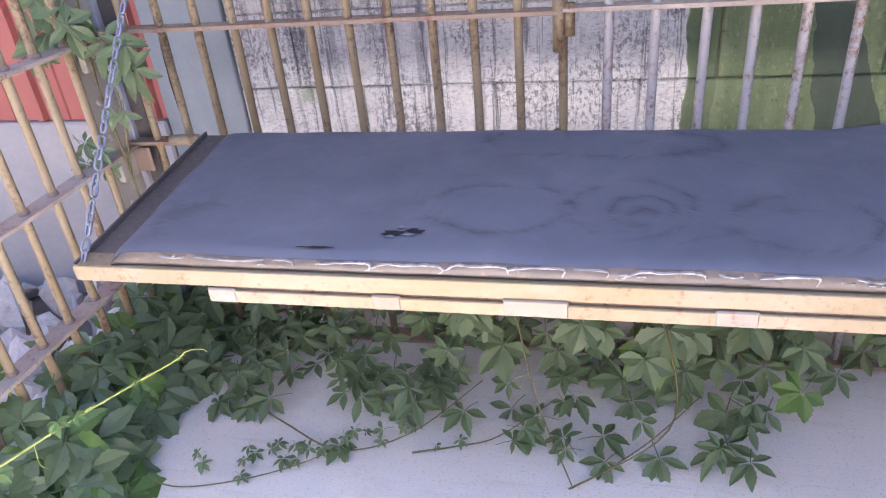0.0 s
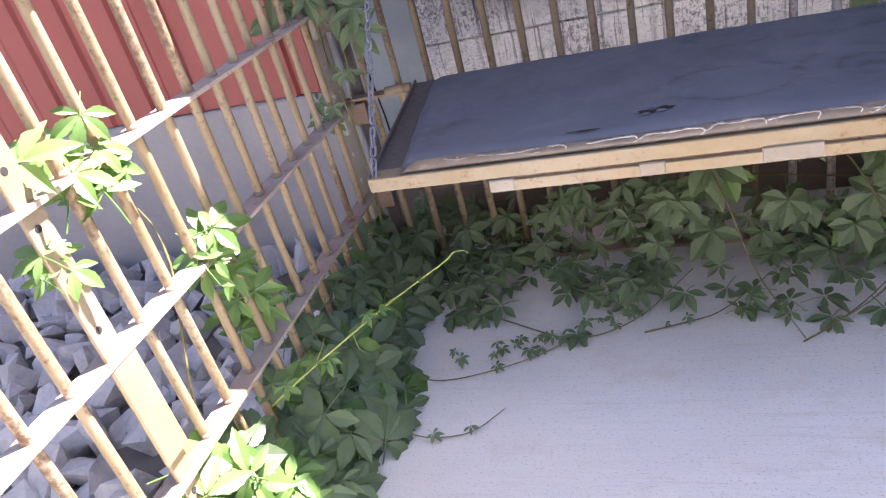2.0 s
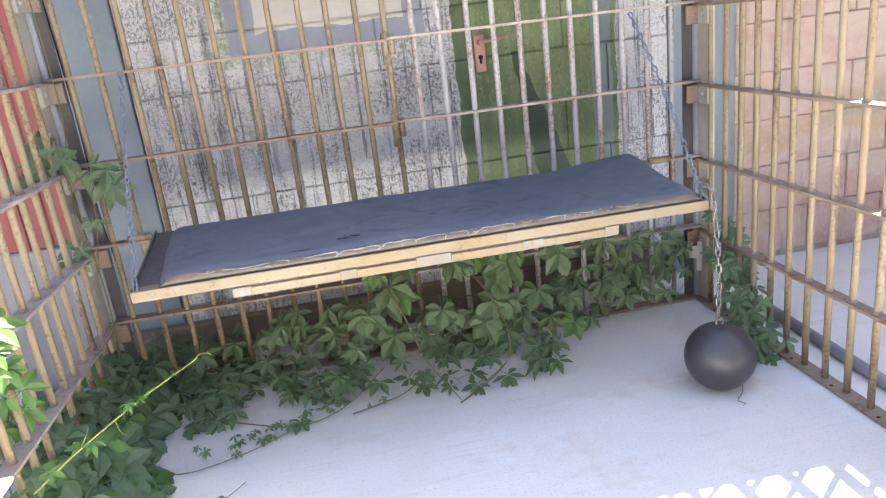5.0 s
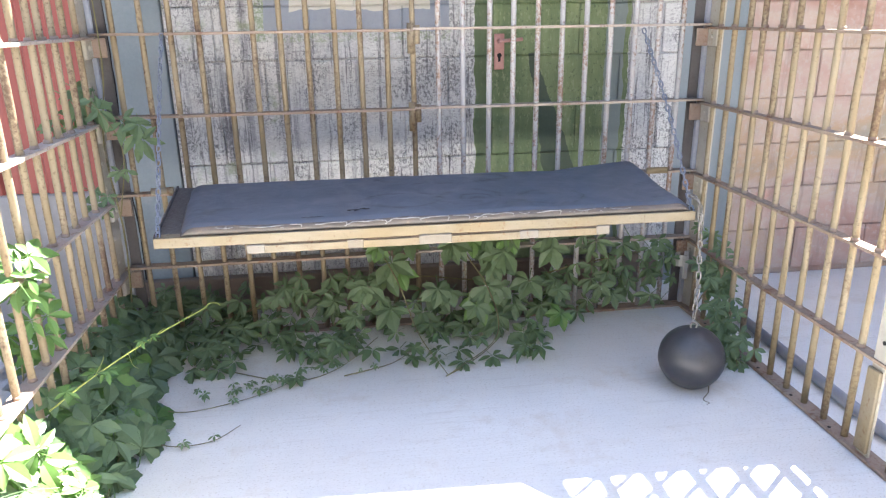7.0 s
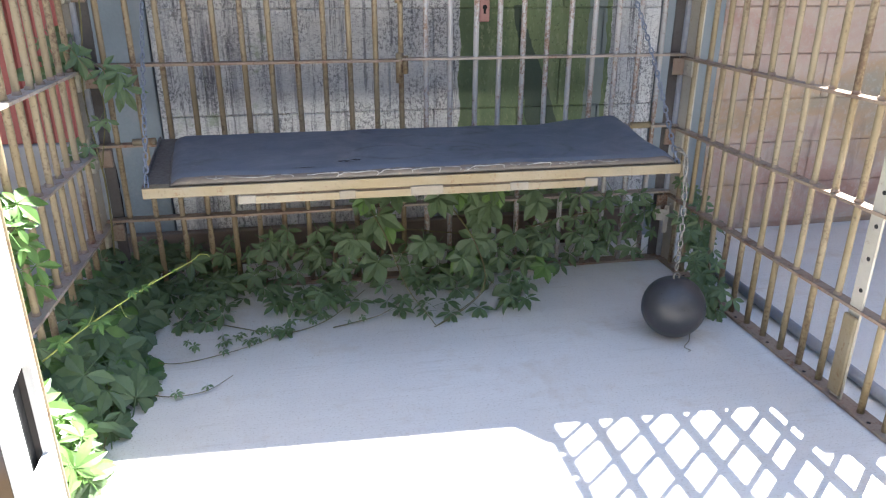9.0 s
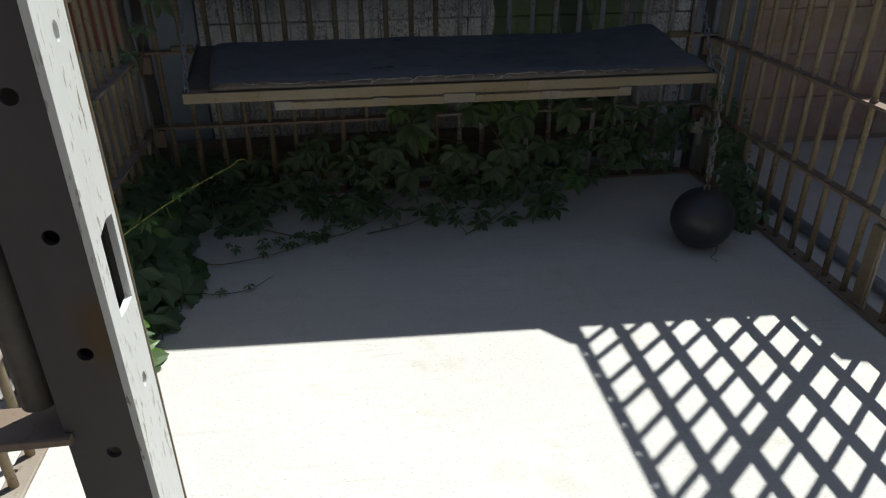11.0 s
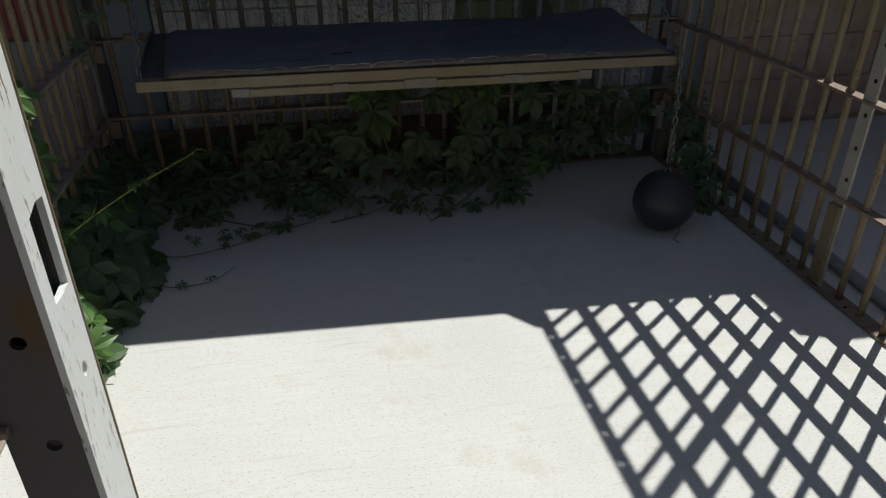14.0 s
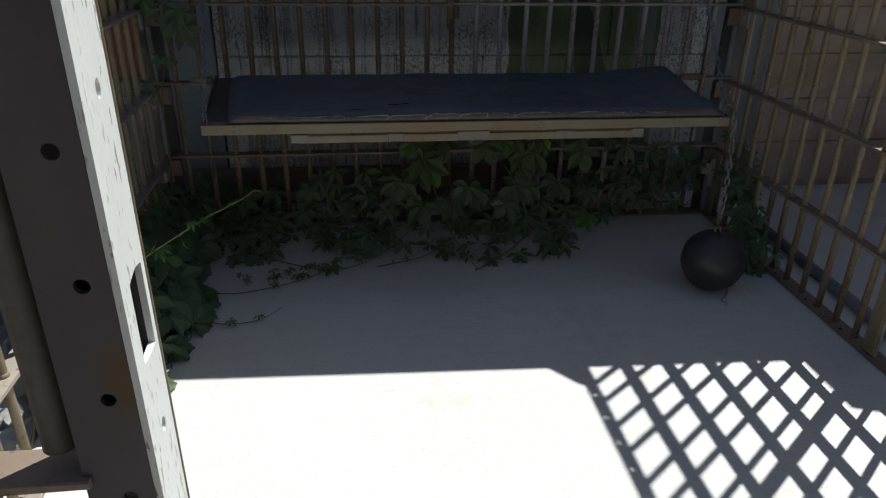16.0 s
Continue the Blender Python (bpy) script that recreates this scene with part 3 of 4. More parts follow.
def perforated_strip(name, x, y, face, mat, wall):
    """A joint strip: an angle with bolt holes up its face; face is the side it looks to."""
    b = bmesh.new()
    add_box(b, x - 0.005, x + 0.005, y - 0.028, y + 0.028, 0.0, TOP, 0.002)
    a, c = sorted((x + face * 0.0052, x + face * 0.024))
    add_box(b, a, c, y + 0.020, y + 0.028, 0.0, TOP, 0.002)
    s = part(name, b, mat, wall)
    # black plug for the dark of each bolt hole; the face stays uncut
    h = bmesh.new()
    add_cyl(h, (-0.0058, 0, 0), (0.0058, 0, 0), 0.008, 10)
    h = mesh_of(h, "bolt_hole", M_BLACK)
    z = 0.09
    while z < TOP:
        part("bolt_hole", h, None, s).location = (x, y - 0.006, z)
        z += 0.115
    return s


perforated_strip("joint_strip", RIGHT - 0.012, 1.122, 1, M_POST, right_wall)
perforated_strip("joint_strip", LEFT + 0.012, 1.095, -1, M_BUNK, left_wall)
part("splice_plate", box(RIGHT - 0.032, RIGHT - 0.018, 1.092, 1.152, 0.03, 0.34, 0.004), M_BUNK, right_wall, "rusty cream splice plate")
part("splice_plate", box(LEFT + 0.018, LEFT + 0.030, 1.055, 1.135, 0.43, 0.70, 0.004), M_BUNK, left_wall, "rusty cream splice plate")


# corner posts: riveted angles with clamps at the rails
def corner_post(x, side):
    """side: 1 where the cell lies towards -x of the post."""
    p = thing("corner_post", "cream and grey riveted angle iron corner post", "post", "corner posts of the cell")

    def bx(a, b, *rest):
        return box(min(x - side * a, x - side * b), max(x - side * a, x - side * b), *rest)

    part("side_leg", bx(0.0, 0.009, 2.385, 2.530, 0.0, TOP, 0.002), M_POST, p, "cream riveted leg")
    part("rear_leg", bx(0.010, 0.075, 2.531, 2.541, 0.0, TOP, 0.002), M_DARK, p, "dark grey rear leg")
    part("lining", bx(0.010, 0.030, 2.505, 2.530, 0.0, TOP, 0.003), M_PIPE, p)
    r = bmesh.new()
    bmesh.ops.create_icosphere(r, subdivisions=2, radius=0.012, matrix=Matrix.Diagonal((0.55, 1, 1, 1)))
    r = mesh_of(r, "rivet", M_POST, smooth=True)
    z = 0.10
    while z < TOP:
        part("rivet", r, None, p).location = (x - side * 0.009, 2.425, z)
        z += 0.111
    for z in RAILS:
        c = part("clamp", bx(0.0092, 0.030, 2.395, 2.479, z - 0.095, z - 0.010, 0.005), M_POST, p, "rusty cream rail clamp")
        part("bolt", r, None, c).location = (x - side * 0.030, 2.44, z - 0.05)
        part("clamp_ear", bx(0.0095, 0.082, 2.4795, 2.492, z - 0.092, z - 0.012, 0.004), M_RAIL, p, "rusty brown clamp ear")
    return p


corner_post(RIGHT + 0.012, 1)
corner_post(LEFT - 0.012, -1)

# top gusset over the back corner
gus = thing("gusset_plate", "riveted flat steel gusset plate across the top corner", "plate")
bm = bmesh.new()
pts = [(1.931, 2.056), (2.030, 1.936), (2.068, 1.936), (2.068, 2.245), (1.931, 2.245)]
lo = [bm.verts.new((x, y, TOP + 0.008)) for x, y in pts]
hi = [bm.verts.new((x, y, TOP + 0.016)) for x, y in pts]
bm.faces.new(lo)
bm.faces.new(hi)
for i in range(5):
    bm.faces.new((lo[i], lo[(i + 1) % 5], hi[(i + 1) % 5], hi[i]))
part("plate", bm, M_RAIL, gus)

# front wall beside the doorway, with the lock jamb
FRONT_SCALE = 0.94
FRONT_AT = Vector((-0.094, -0.012, 0.139))
LOW, HIGH, FAR_X = -0.146, 2.44, -0.634
front = thing("barred_wall", "front wall section of dark round bars beside the doorway", "cell wall", at=FRONT_AT)
front.scale = (FRONT_SCALE,) * 3
frail = mesh_of(rail_bm(0.06 - FAR_X), "rail", M_RAIL)
for z in (-0.13, 0.20, 0.535, 0.868, 1.55, 1.90, 2.25, 2.42):
    part("rail", frail, None, front).location = (FAR_X, FRONT + 0.02, z)
FBAR = bar_mesh(HIGH - LOW, M_BAR)
for k in range(1, 6):
    part("bar", FBAR, None, front).location = (0.035 - 0.1148 * k, FRONT + 0.02, LOW)
bm = bmesh.new()
add_cyl(bm, (0.030, FRONT + 0.02, 0.90), (0.030, FRONT + 0.02, HIGH), 0.0165, 14)
part("lock_pipe", bm, M_DARK, front, "dark upright lock pipe", True)

jamb = thing("door_jamb", "brown grey steel lock jamb with flaking white inner edge", "door jamb", at=FRONT_AT)
jamb.scale = (FRONT_SCALE,) * 3
JX0, JX1, JY0, JY1 = 0.053, 0.126, FRONT, FRONT + 0.072
fz = [0.843 + 0.1235 * k for k in range(-8, 14)]
bm = plate_with_holes(JX0, JX1 - 0.0075, LOW, HIGH, [(0.094, z, 0.0075, 0.0075, True) for z in fz if LOW + 0.05 < z < HIGH - 0.05], 0.007)
bmesh.ops.transform(bm, verts=bm.verts, matrix=Matrix.Translation((0, JY0, 0)) @ Matrix.Rotation(radians(90), 4, "X") @ Matrix.Translation((0, 0, -0.007)))
part("face_plate", bm, M_JAMB_GREY, jamb, "brown grey face with punched holes")
bm = plate_with_holes(JY0, JY1, LOW, HIGH, [(FRONT + 0.043, 1.036, 0.020, 0.046, False)] + [(FRONT + 0.041, z, 0.006, 0.009, True) for z in (0.18, 0.55, 0.902, 1.255, 1.62, 1.98)], 0.007)
bmesh.ops.transform(bm, verts=bm.verts, matrix=Matrix(((0, 0, 1, JX1 - 0.007), (1, 0, 0, 0), (0, 1, 0, 0), (0, 0, 0, 1))))
part("strike_plate", bm, M_JAMB_WHITE, jamb, "flaking white painted edge with a lock slot")
part("worn_edge", box(JX1 - 0.006, JX1 + 0.0012, JY1 + 0.0002, JY1 + 0.006, LOW, HIGH, 0.002), M_BUNK, jamb, "tan worn edge of bare primer")
# black box added inside the jamb so that the slot reads as dark
part("slot_blackout", box(JX0 + 0.001, JX1 - 0.0125, FRONT + 0.012, JY1 - 0.009, 0.94, 1.13), M_BLACK, jamb, "black box added behind the slot to keep it dark")
part("back_plate", box(JX0, JX1 - 0.0075, JY1 - 0.006, JY1 - 0.001, LOW, HIGH), M_DARK, jamb)

# ---- bunk ----
bunk = thing("wall_bunk", "cream painted steel bunk tray hung from chains on the bars", "bunk")
BX0, BX1, BY0, BY1, BZ = -0.348, 1.693, 1.758, 2.49, 0.689
FLARE, RISE = 0.045, 0.026


def skew(bm):
    """The tray is wider at its back than at its front and slopes up to it."""
    for v in bm.verts:
        t = (v.co.y - BY0) / (BY1 - BY0)
        mid = (BX0 + BX1) / 2
        v.co.x = mid - 0.0185 * t + (v.co.x - mid) * (1 + FLARE * t)
        v.co.z += RISE * max(0.0, t)
    return bm


bm = bmesh.new()
add_box(bm, BX0, BX1, BY0, BY0 + 0.007, BZ, BZ + 0.038, 0.002)
add_box(bm, BX0, BX1, BY0 + 0.0072, BY0 + 0.06, BZ + 0.030, BZ + 0.037, 0.001)
part("front_rail", bm, M_BUNK, bunk)
for s, x in ((1, BX0), (-1, BX1)):
    a, b = sorted((x, x + s * 0.10))
    part("side_rail", skew(box(a, b, BY0 + 0.008, BY1, BZ + 0.0245, BZ + 0.0295, 0.001)), M_DARK, bunk, "dark steel side rail")
    a, b = sorted((x, x + s * 0.007))
    part("side_lip", skew(box(a, b, BY0 + 0.008, BY1, BZ - 0.004, BZ + 0.0415, 0.001)), M_DARK, bunk)
part("back_rail", skew(box(BX0, BX1, BY1 - 0.05, BY1 - 0.004, BZ + 0.0, BZ + 0.024, 0.002)), M_DARK, bunk)
part("tray", skew(box(BX0 + 0.1, BX1 - 0.1, BY0 + 0.062, BY1 - 0.055, BZ + 0.015, BZ + 0.023)), M_DARK, bunk)
hx0, hx1 = -0.028, 1.343
bm = bmesh.new()
add_box(bm, hx0, hx1, BY0 - 0.004, BY0 + 0.004, BZ - 0.036, BZ - 0.0065, 0.002)
part("hanger_strip", bm, M_BUNK, bunk)
part("hanger_channel", box(hx0 + 0.01, hx1 - 0.01, BY0 + 0.006, BY0 + 0.04, BZ - 0.034, BZ - 0.001, 0.002), M_RAIL, bunk, "recessed rusty channel under the front rail")
for x, w in ((hx0, 0.065), (0.335, 0.06), (0.60, 0.125), (0.985, 0.075), (hx1 - 0.055, 0.055)):
    part("weld_tab", box(x, x + w, BY0 - 0.0062, BY0 + 0.003, BZ - 0.0355, BZ + rng.uniform(-0.003, 0.003), 0.003), M_PRIMER, bunk, "rough welded tab")
bm = bmesh.new()
add_cyl(bm, (-0.52, BACK - 0.04, 0.738), (-0.425, BACK - 0.04, 0.741), 0.016, 12)
part("hinge_tube", bm, M_BUNK, bunk, "cream hinge tube on the back rail", True)
bm = bmesh.new()
add_cyl(bm, (1.80, BACK - 0.04, 0.735), (1.90, BACK - 0.04, 0.735), 0.016, 12)
part("hinge_tube", bm, M_BUNK, bunk, "cream hinge tube on the back rail", True)

# mattress
mattress = thing("mattress", "thin torn slate blue vinyl mattress with worn front edge", "mattress")
NX, NY = 90, 40
MX0, MX1, MY0, MY1 = -0.25, 1.665, 1.775, 2.482


def mat_x(u, v):
    left = MX0 - 0.098 * v
    right = MX1 + 0.065 * v
    return left + (right - left) * u


def mat_z(u, v):
    e = 0.010 * min(1.0, (min(v, 1 - v) / 0.03)) ** 0.5 - 0.010
    s = 0.022 * min(1.0, (min(u, 1 - u) / 0.02)) ** 0.5 - 0.022
    n = 0.006 * noise.noise((u * 5, v * 3, 0.3)) + 0.003 * noise.noise((u * 13, v * 7, 1.3))
    curl = 0.055 * max(0.0, u - 0.80) / 0.2 * max(0.0, v - 0.35)
    return 0.768 + e + s + n + curl - 0.008 * v


bm = bmesh.new()
grid = [[bm.verts.new((mat_x(i / NX, j / NY), MY0 + (MY1 - MY0) * j / NY, mat_z(i / NX, j / NY))) for i in range(NX + 1)] for j in range(NY + 1)]
for j in range(NY):
    for i in range(NX):
        f = (grid[j][i], grid[j][i + 1], grid[j + 1][i + 1], grid[j + 1][i])
        bm.faces.new(f)
part("top_cover", bm, M_VINYL, mattress, "slate blue vinyl with dried stains", True)
bm = bmesh.new()
lowz = 0.7225


def rim_points():
    out = [(i / NX, 0.0) for i in range(NX + 1)] + [(1.0, j / NY) for j in range(1, NY + 1)]
    out += [(i / NX, 1.0) for i in range(NX - 1, -1, -1)] + [(0.0, j / NY) for j in range(NY - 1, 0, -1)]
    return out


cx, cy = 0.70, 2.13
rows = []
for k in range(5):
    t = k / 4
    row = []
    for u, v in rim_points():
        x, y, z = mat_x(u, v), MY0 + (MY1 - MY0) * v, mat_z(u, v) - 0.0005
        bulge = 0.008 * math.sin(math.pi * t) + 0.002 * noise.noise((x * 14, y * 14, t * 3))
        d = Vector((x - cx, (y - cy) * 2.2, 0)).normalized()
        row.append(bm.verts.new((x + d.x * bulge, y + (-1 if v == 0 else 1 if v == 1 else 0) * bulge, z + (lowz - z) * t)))
    rows.append(row)
for p, q in zip(rows, rows[1:]):
    for k in range(len(p)):
        bm.faces.new((p[k], p[(k + 1) % len(p)], q[(k + 1) % len(q)], q[k]))
bm.faces.new(rows[-1])
part("edge_band", bm, M_VINYL_EDGE, mattress, "cracked brown grey vinyl edge", True)


def blob_patch(cx, cy, z, rx, ry, seed, seg=18, rise=0.002):
    b = bmesh.new()
    r2 = random.Random(seed)
    c = b.verts.new((cx, cy, z + rise))
    ring = []
    for k in range(seg):
        a = 2 * math.pi * k / seg
        s = r2.uniform(0.55, 1.1)
        ring.append(b.verts.new((cx + rx * s * math.cos(a), cy + ry * s * math.sin(a), z)))
    for k in range(seg):
        b.faces.new((c, ring[k], ring[(k + 1) % seg]))
    return b


# black patches laid on the cover, painting in the dark of torn holes
for cx0, cy0, rx, ry, sd in ((0.362, 1.864, 0.030, 0.013, 1), (0.405, 1.872, 0.022, 0.012, 2), (0.215, 1.800, 0.045, 0.005, 5)):
    u = (cx0 - MX0) / (MX1 - MX0)
    part("tear", blob_patch(cx0, cy0, mat_z(u, (cy0 - MY0) / (MY1 - MY0)) + 0.0035, rx, ry, sd, rise=0.0002), M_BLACK, mattress, "black torn hole")
for cx0, cy0, sd in ((0.36, 1.848, 3), (0.395, 1.856, 6), (0.375, 1.888, 9)):
    u = (cx0 - MX0) / (MX1 - MX0)
    part("torn_flap", blob_patch(cx0, cy0, mat_z(u, (cy0 - MY0) / (MY1 - MY0)) + 0.004, 0.016, 0.005, sd, 9, 0.004), M_VINYL, mattress)
def frayed(pts, half, seed):
    """A ragged band of white stuffing along the lip of a crack in the front face."""
    r2 = random.Random(seed)
    b, y = bmesh.new(), MY0 - 0.0092
    path = [Vector((p[0], 0, p[1])) for p in spline([(x, z, 0) for x, z in pts], 5)]
    rows = []
    for i, p in enumerate(path):
        d = (path[min(i + 1, len(path) - 1)] - path[max(i - 1, 0)]).normalized()
        side = Vector((-d.z, 0, d.x))
        w = half * r2.uniform(0.25, 1.2) * (0.35 if i in (0, len(path) - 1) else 1.0)
        c = p + side * r2.uniform(-0.4, 0.4) * half
        rows.append([b.verts.new((v.x, yy, v.z)) for v, yy in ((c - side * w, y), (c + side * w * r2.uniform(0.5, 1.2), y), (c + side * w, y + 0.006), (c - side * w, y + 0.006))])
    for a, c in zip(rows, rows[1:]):
        for k in range(4):
            b.faces.new((a[k], a[(k + 1) % 4], c[(k + 1) % 4], c[k]))
    b.faces.new(rows[0])
    b.faces.new(rows[-1])
    return b


for k, (x, w, kind) in enumerate(((-0.08, 0.03, 0), (0.045, 0.075, 0), (0.16, 0.02, 2), (0.285, 0.05, 1), (0.40, 0.075, 3), (0.53, 0.065, 3), (0.645, 0.05, 1), (0.74, 0.03, 2), (0.86, 0.07, 3), (0.97, 0.02, 0), (1.06, 0.045, 1), (1.19, 0.03, 0), (1.33, 0.04, 0))):
    x, w = 1.0537 * x - 0.016, 1.0537 * w
    lo, hi = 0.7385 + rng.uniform(-0.002, 0.002), 0.7555 + rng.uniform(-0.002, 0.0015)
    if kind == 0:
        pts = [(x - w, hi), (x - w * 0.4, hi - 0.004), (x + w * 0.3, hi - 0.0055), (x + w, hi - 0.002)]
    elif kind == 1:
        pts = [(x - w, hi - 0.006), (x - w * 0.3, hi - 0.002), (x + w * 0.6, hi), (x + w, hi - 0.003), (x + w * 0.93, lo)]
    elif kind == 2:
        pts = [(x - w, hi), (x + w * 0.5, hi - 0.001), (x + w, hi - 0.006), (x + w * 0.9, lo + 0.002)]
    else:
        pts = [(x - w, lo), (x - w * 0.8, lo + 0.007), (x - w * 0.45, hi - 0.001), (x, hi - 0.003), (x + w * 0.6, hi), (x + w * 0.95, hi - 0.004), (x + w, lo + 0.004)]
    part("stuffing", frayed(pts, 0.0019 if kind in (1, 3) else 0.0011, 40 + k), M_STUFF, mattress, "white stuffing showing through a crack")
for k in range(16):
    x, z = rng.uniform(-0.14, 1.45), rng.uniform(0.739, 0.756)
    w = rng.uniform(0.003, 0.009)
    part("stuffing", frayed([(x - w, z), (x, z + rng.uniform(-0.002, 0.002)), (x + w, z)], 0.0012, 70 + k), M_STUFF, mattress, "white stuffing showing through a crack")


# ---- chains and ball ----
def link_mesh(length, width, wire, mat):
    """One stadium-shaped chain link along z."""
    n, seg = 16, 6
    path = []
    r, s = width / 2 - wire, length / 2 - width / 2
    for k in range(n):
        a = 2 * math.pi * k / n
        path.append(Vector((r * math.cos(a), 0, r * math.sin(a) + (s if math.sin(a) > 0.001 else -s if math.sin(a) < -0.001 else 0))))
    b = bmesh.new()
    rings = []
    for k in range(n):
        d = (path[(k + 1) % n] - path[k - 1]).normalized()
        side = Vector((0, 1, 0))
        nrm = d.cross(side)
        rings.append([b.verts.new(path[k] + wire * (math.cos(2 * math.pi * j / seg) * nrm + math.sin(2 * math.pi * j / seg) * side)) for j in range(seg)])
    for k in range(n):
        p, q = rings[k], rings[(k + 1) % n]
        for j in range(seg):
            b.faces.new((p[j], p[(j + 1) % seg], q[(j + 1) % seg], q[j]))
    return mesh_of(b, "link", mat, smooth=True)


def chain(label, points, length, width, wire, mat):
    ch = thing("chain", label, "chain", "chains of the bunk")
    me = link_mesh(length, width, wire, mat)
    pts = spline(points, 40)
    pitch, acc, k = length - 2 * wire * 1.05, 0.0, 0
    for a, b in zip(pts, pts[1:]):
        acc += (b - a).length
        if acc >= pitch:
            acc -= pitch
            q = (b - a).to_track_quat("Z", "Y").to_matrix().to_4x4()
            ob = part("link", me, None, ch)
            ob.matrix_local = Matrix.Translation(b) @ q @ Matrix.Rotation(radians(90 * (k % 2) + 20 + rng.uniform(-12, 12)), 4, "Z")
            k += 1
    return ch


chain("dull blue steel chain holding up the bunk's front corner", [(-0.388, BACK - 0.04, 1.425), (-0.365, 2.14, 1.09), (-0.335, BY0 + 0.02, 0.722)], 0.038, 0.022, 0.0032, M_CHAIN_BLUE)
chain("dull blue steel chain holding up the bunk's front corner", [(1.72, BACK - 0.04, 1.415), (1.715, 2.12, 1.07), (1.683, BY0 + 0.02, 0.73)], 0.038, 0.022, 0.0032, M_CHAIN_BLUE)
chain("dull rusty steel chain hanging from bunk to iron ball", [(1.690, 1.742, 0.765), (1.700, 1.733, 0.69), (1.705, 1.72, 0.57), (1.700, 1.70, 0.43), (1.691, 1.688, 0.292)], 0.040, 0.024, 0.0036, M_CHAIN)
chain("dull rusty steel chain bunched at the bunk corner", [(1.672, 1.80, 0.765), (1.682, 1.775, 0.782), (1.694, 1.735, 0.755), (1.700, 1.728, 0.66)], 0.040, 0.024, 0.0036, M_CHAIN)

ball = thing("iron_ball", "dented charcoal painted ball on the concrete with chain ring", "ball", at=(1.698, 1.686, 0.130))
bm = bmesh.new()
bmesh.ops.create_uvsphere(bm, u_segments=48, v_segments=28, radius=0.131)
for v in bm.verts:
    d = v.co.normalized()
    dent = max(0.0, 1 - (d - Vector((0.45, -0.45, 0.77))).length / 0.42)
    v.co *= 1 - 0.045 * dent ** 0.8 + 0.008 * noise.noise(d * 2.2)
part("sphere", bm, M_BALL, ball, "", True)
ring = part("ring", link_mesh(0.036, 0.034, 0.0042, M_CHAIN), None, ball)
ring.location = (-0.004, 0.0, 0.140)

shackle = thing("leg_shackle", "curved dark steel shackle band bolted to corner post", "shackle", at=(2.015, 2.44, 0.28))
bm = bmesh.new()
for k in range(9):
    a0, a1 = radians(100 + 20 * k), radians(100 + 20 * (k + 1))
    vs = [bm.verts.new((0.045 * math.cos(a) * s, -0.01 + 0.03 * math.sin(a) * s, z)) for a in (a0, a1) for s in (1.0, 1.12) for z in (-0.03, 0.03)]
    bmesh.ops.convex_hull(bm, input=vs)
part("band", bm, M_POST, shackle)
part("tongue", box(-0.012, 0.012, -0.035, -0.025, -0.10, 0.05, 0.003), M_POST, shackle)

# conduit outside
pipe = thing("conduit_pipe", "grey conduit lying along the slab outside the bars", "pipe")
bm = bmesh.new()
add_cyl(bm, (2.25, 2.4, 0.024), (2.17, 0.0, 0.024), 0.024, 14)
part("tube", bm, M_PIPE, pipe, "", True)


# ---- creeper ----
def leaf_mesh(seed, mat, leaflets=5, wide=0.205):
    """A palmate creeper leaf: toothed leaflets, each folded along its rib, on a short stalk. Tip along +y."""
    b = bmesh.new()
    r2 = random.Random(seed)
    angles = {5: (0, 50, -50, 108, -108), 3: (0, 58, -58)}[leaflets]
    sizes = {5: (1.0, 0.94, 0.94, 0.74, 0.74), 3: (1.0, 0.9, 0.9)}[leaflets]
    for ang, sz in zip(angles, sizes):
        L = sz * r2.uniform(0.9, 1.08)
        W = wide * L * r2.uniform(0.85, 1.15)
        rot = Matrix.Rotation(radians(ang + r2.uniform(-9, 9)), 3, "Z")
        droop, fold = r2.uniform(0.10, 0.4), r2.uniform(0.15, 0.45)
        prof = ((0.06, 0.10), (0.22, 0.52), (0.30, 0.62), (0.38, 0.88), (0.46, 0.86), (0.54, 1.0), (0.63, 0.82), (0.70, 0.80), (0.79, 0.50), (0.86, 0.40), (1.0, 0.0))
        mid, lf, rt = [], [], []
        for t, w in prof:
            y = t * L
            z = -droop * t * t * L
            mid.append(b.verts.new(rot @ Vector((0, y, z))))
            if w:
                lf.append(b.verts.new(rot @ Vector((-w * W, y + 0.02 * L, z + fold * w * W))))
                rt.append(b.verts.new(rot @ Vector((w * W, y + 0.02 * L, z + fold * w * W))))
        for i in range(len(lf) - 1):
            b.faces.new((mid[i], mid[i + 1], lf[i + 1], lf[i]))
            b.faces.new((mid[i], rt[i], rt[i + 1], mid[i + 1]))
        b.faces.new((mid[-2], mid[-1], lf[-1]))
        b.faces.new((mid[-2], rt[-1], mid[-1]))
    # stalk
    p = [Vector((0, 0.05, 0)), Vector((0.01, -0.35, -0.10)), Vector((0, -0.75, -0.32))]
    for a, c in zip(p, p[1:]):
        d = Vector((0.018, 0, 0))
        e = Vector((0, 0.006, 0.018))
        ring = [[b.verts.new(q + o) for o in (d, e, -d)] for q in (a, c)]
        for k in range(3):
            b.faces.new((ring[0][k], ring[0][(k + 1) % 3], ring[1][(k + 1) % 3], ring[1][k]))
    me = bpy.data.meshes.new("leaf")
    b.to_mesh(me)
    b.free()
    me.materials.append(mat)
    return me


LEAVES = [leaf_mesh(s, M_LEAF, 5 if s % 4 else 3) for s in range(6)]
YOUNG = [leaf_mesh(s + 20, M_LEAF_YOUNG) for s in range(3)]
